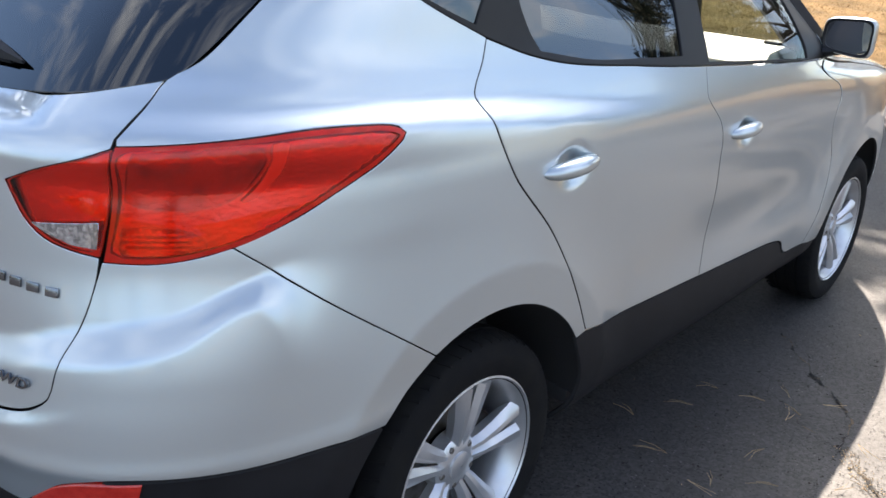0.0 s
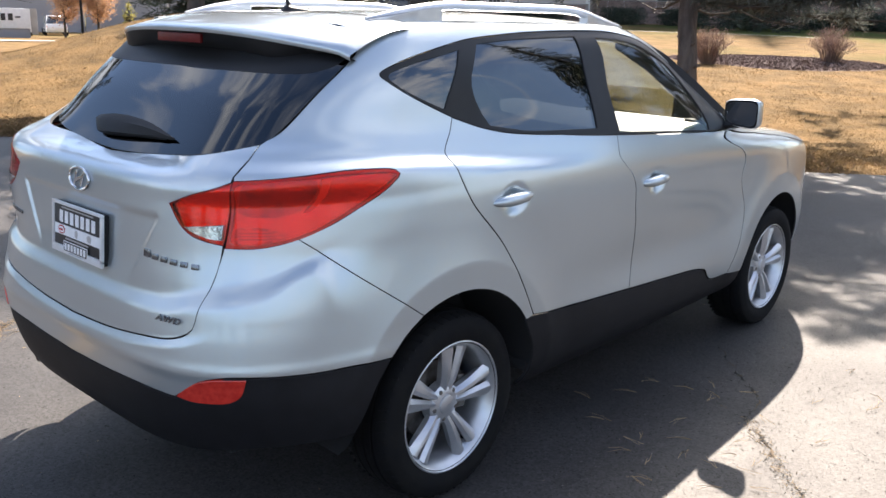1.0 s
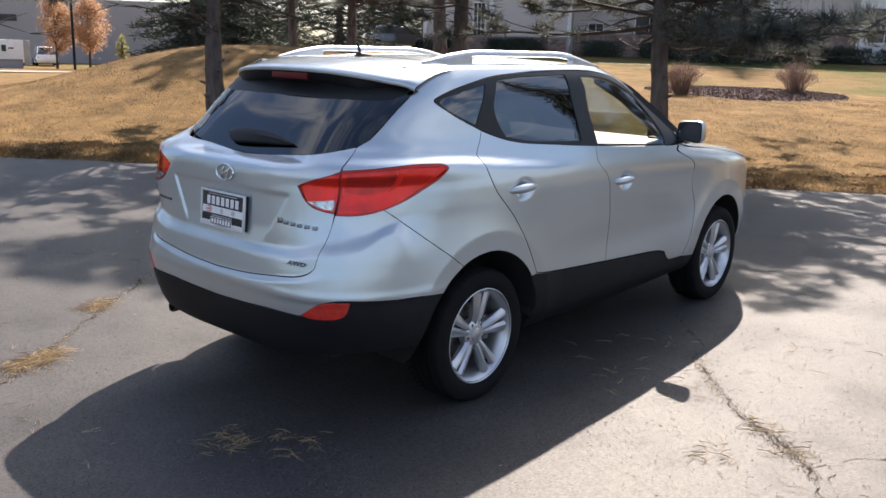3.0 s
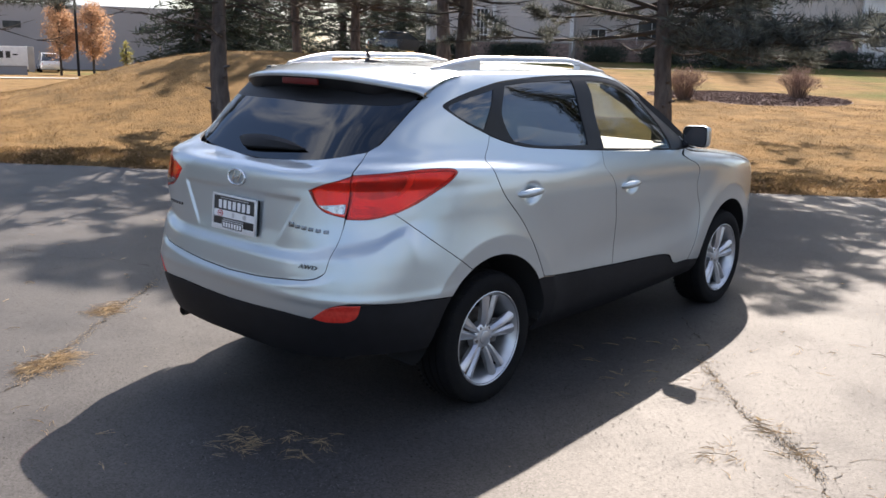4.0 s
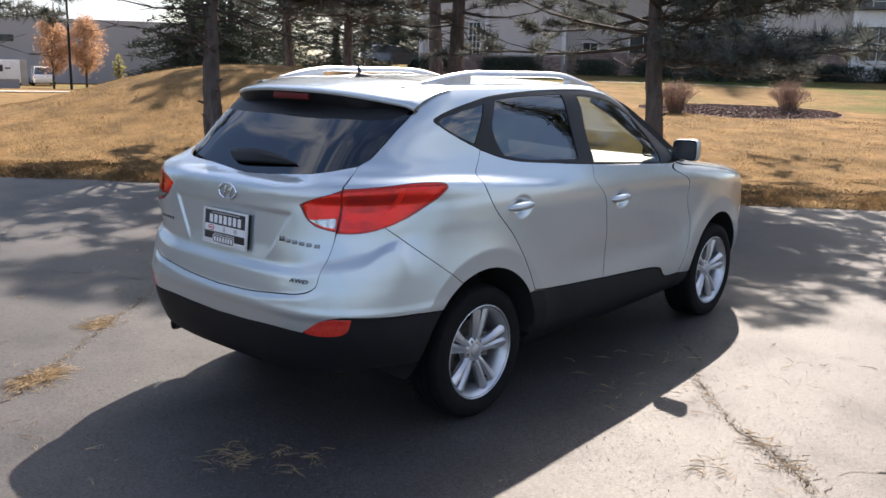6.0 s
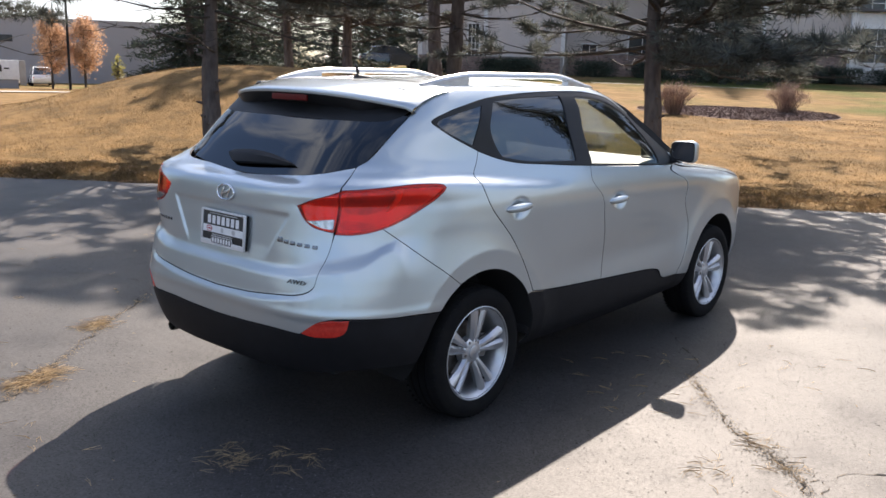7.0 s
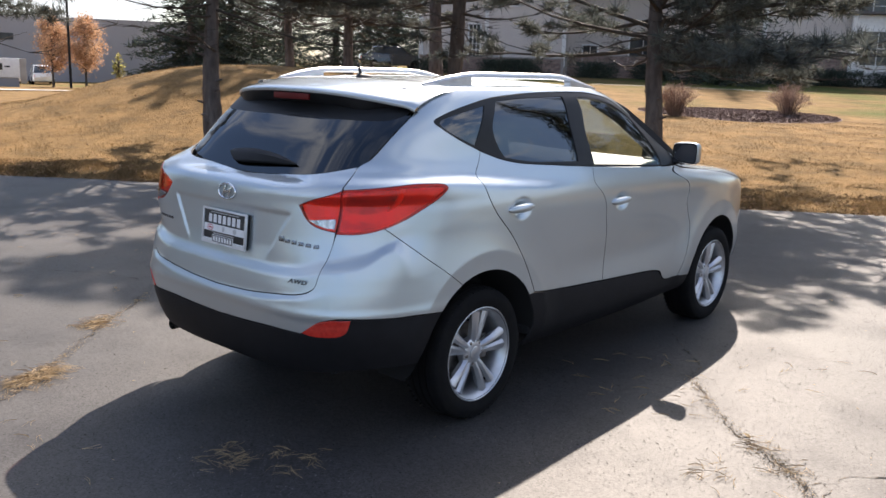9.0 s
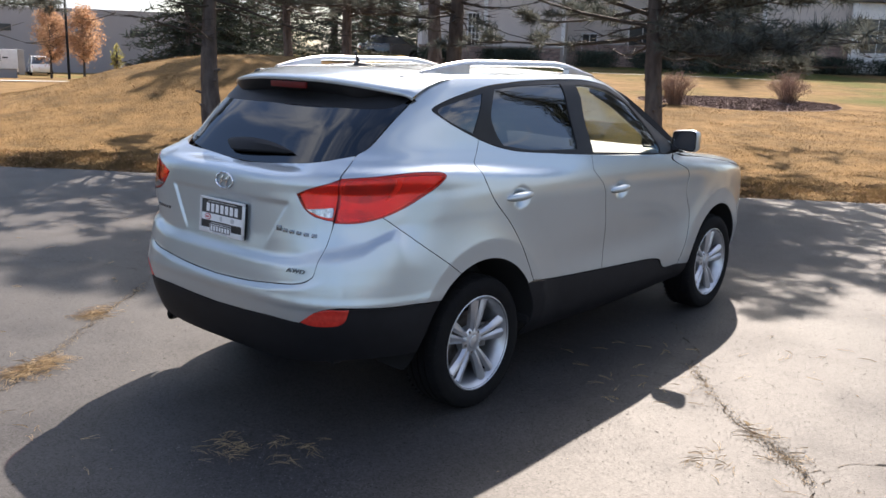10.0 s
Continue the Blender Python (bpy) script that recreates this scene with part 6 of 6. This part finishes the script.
crack(((.2, 3.55), (.67, 3.75), (.81, 3.76), (1.11, 3.96), (1.42, 4.11), (2.8, 4.7)), .006, 5)


def crumbs(points, count, spread, seed, mat=CRACK):
    """Loose grit and bits of bark along a crack."""
    rng = random.Random(seed)
    verts, faces = [], []
    for _ in range(count):
        i = rng.randrange(len(points) - 1)
        p = Vector(points[i]).lerp(Vector(points[i + 1]), rng.random())
        c = Vector((p.x + rng.gauss(0, spread), p.y + rng.gauss(0, spread), .004))
        r = rng.uniform(.0015, .005)
        k = len(verts)
        turn = rng.uniform(0, 6.28)
        verts += [c + Vector((math.cos(turn + q * 2.1) * r * rng.uniform(.6, 1.4), math.sin(turn + q * 2.1) * r, 0)) for q in range(3)] + [c + Vector((0, 0, r * .4))]
        faces += [(k, k + 1, k + 3), (k + 1, k + 2, k + 3), (k + 2, k, k + 3)]
    link("grit", mesh_of("grit", verts, faces, mat, smooth_shade=False), None, "loose dark grit and bark bits along a crack", "grit", "stuff")


RIGHT_CRACK = ((1.38, 1.37), (1.53, 1.18), (1.72, .96), (1.90, .78), (2.07, .66), (2.21, .55), (2.30, .48), (2.42, .33))
LEFT_CRACK = ((-1.0, -1.58), (-1.16, -1.33), (-1.52, -.93), (-1.96, -.43), (-2.40, .09))
crumbs(RIGHT_CRACK, 900, .028, 31)
crumbs(RIGHT_CRACK, 700, .022, 32, DEAD)
crumbs(((2.12, .64), (2.26, .54)), 320, .05, 36)
crumbs(LEFT_CRACK, 700, .028, 33)
crumbs(LEFT_CRACK, 600, .022, 34, DEAD)
crumbs(((-3.5, -1.5), (0, -2.4), (3, .8), (2.2, 3.5)), 500, .8, 35)


def debris(x0, x1, y0, y1, count, seed, mat, long):
    """Flecks of bark, needle bits and grit strewn over the asphalt."""
    rng = random.Random(seed)
    verts, faces = [], []
    for _ in range(count):
        c = Vector((rng.uniform(x0, x1), rng.uniform(y0, y1), .0035))
        if noise.noise((c.x * 1.1, c.y * 1.1, seed)) + .6 * noise.noise((c.x * 5, c.y * 5, seed)) < rng.uniform(-.5, .25):
            continue
        r = .0009 + .0024 * rng.random() ** 3
        a, ln = rng.gauss(.9, .8), rng.uniform(1, long)
        u, w = Vector((math.cos(a), math.sin(a), 0)) * r * ln, Vector((-math.sin(a), math.cos(a), 0)) * r
        k = len(verts)
        verts += [c - u, c + w * rng.uniform(.5, 1.2), c + u, c - w * rng.uniform(.5, 1.2), c + Vector((0, 0, r * .7))]
        faces += [(k + i, k + (i + 1) % 4, k + 4) for i in range(4)]
    link("grit", mesh_of("grit", verts, faces, mat, smooth_shade=False), None, "small dark flecks of bark and grit strewn on asphalt", "grit", "stuff")


debris(.9, 4.6, -1.8, 5.5, 16000, 41, BARK_BITS, 3.5)
debris(-4.5, .9, -3.0, 1.5, 9000, 42, BARK_BITS, 3.5)
debris(-4.5, 4.0, -2.6, 4.0, 900, 43, DEAD, 6.0)
debris(.95, 2.4, -.2, 2.4, 7000, 44, LIGHT_GRIT, 1.4)
debris(.2, 1.1, -1.5, -.85, 2600, 45, LIGHT_GRIT, 1.6)


def needle_heap(at, count, spread, seed, length=.085, stretch=(1, 1)):
    """Fallen needles in pairs."""
    rng = random.Random(seed)
    bm = bmesh.new()
    for _ in range(count):
        p = Vector((at[0] + rng.gauss(0, spread) * stretch[0], at[1] + rng.gauss(0, spread) * stretch[1], rng.uniform(.005, .016)))
        a = rng.uniform(0, 2 * math.pi)
        for b in (a, a + rng.uniform(.1, .5)):
            ln = length * rng.uniform(.7, 1.2)
            mid = p + Vector((math.cos(b) * ln * .5, math.sin(b) * ln * .5, .004))
            end = p + Vector((math.cos(b + .15) * ln, math.sin(b + .15) * ln, rng.uniform(-.002, .004)))
            tube([p, mid, end], [.0010, .0010, .0006], 3, bm, close=False)
    me = bpy.data.meshes.new("fallen_needles")
    bm.to_mesh(me)
    bm.free()
    me.materials.append(DEAD)
    return link("fallen_needles", me, None, "scattered dry brown pine needles on the asphalt", "pine needles", "stuff")


for k, (x, y, n, s) in enumerate(((.39, -1.18, 34, .06), (.65, -1.0, 22, .07), (2.0, .22, 22, .06), (1.25, .75, 12, .2), (1.5, 1.05, 10, .2), (1.2, 1.3, 8, .2),
                                  (-1.18, -1.30, 80, .055), (-1.14, -1.40, 70, .055), (-1.22, -1.21, 80, .04), (-1.87, -.62, 60, .05), (-1.92, -.52, 50, .05), (2.28, .52, 14, .06), (2.06, .67, 20, .04), (-.4, -1.9, 12, .3), (2.6, .1, 16, .2), (3.0, -.4, 14, .2), (-2.6, -.9, 14, .5), (-4, 1, 18, .8), (1.8, 1.8, 10, .35))):
    needle_heap((x, y), n, s, 200 + k)
rng = random.Random(77)
leaf_me = mesh_of("fallen_leaf", [(0, -.03, .004), (.016, -.005, .012), (.012, .02, .010), (0, .035, .006), (-.013, .02, .012), (-.016, -.004, .009)], [(0, 1, 2, 3), (0, 3, 4, 5)], DEAD, smooth_shade=False)
for k in range(120):
    if k < 40:
        x, y = rng.uniform(-4, 3.2), rng.uniform(-2.4, 5)
        z = .001
        if (-1.0 < x < 1.0 and -1 < y < 3.6) or math.hypot(x - 3.4, y + 3.2) < 4.2:
            continue
    else:
        p = EDGE_AT + ALONG * rng.uniform(-9, 10) + OUT * rng.uniform(.1, 8)
        x, y = p
        z = ground_z(x, y) + .06
    ob = link("fallen_leaf", leaf_me, None, "curled dry brown leaf lying on the ground", "leaf", group="fallen leaves")
    ob.matrix_world = Matrix.Translation((x, y, z)) @ Matrix.Rotation(rng.uniform(0, 6.3), 4, "Z") @ Matrix.Rotation(rng.gauss(0, .25), 4, "X") @ Matrix.Scale(rng.uniform(.45, .8), 4)
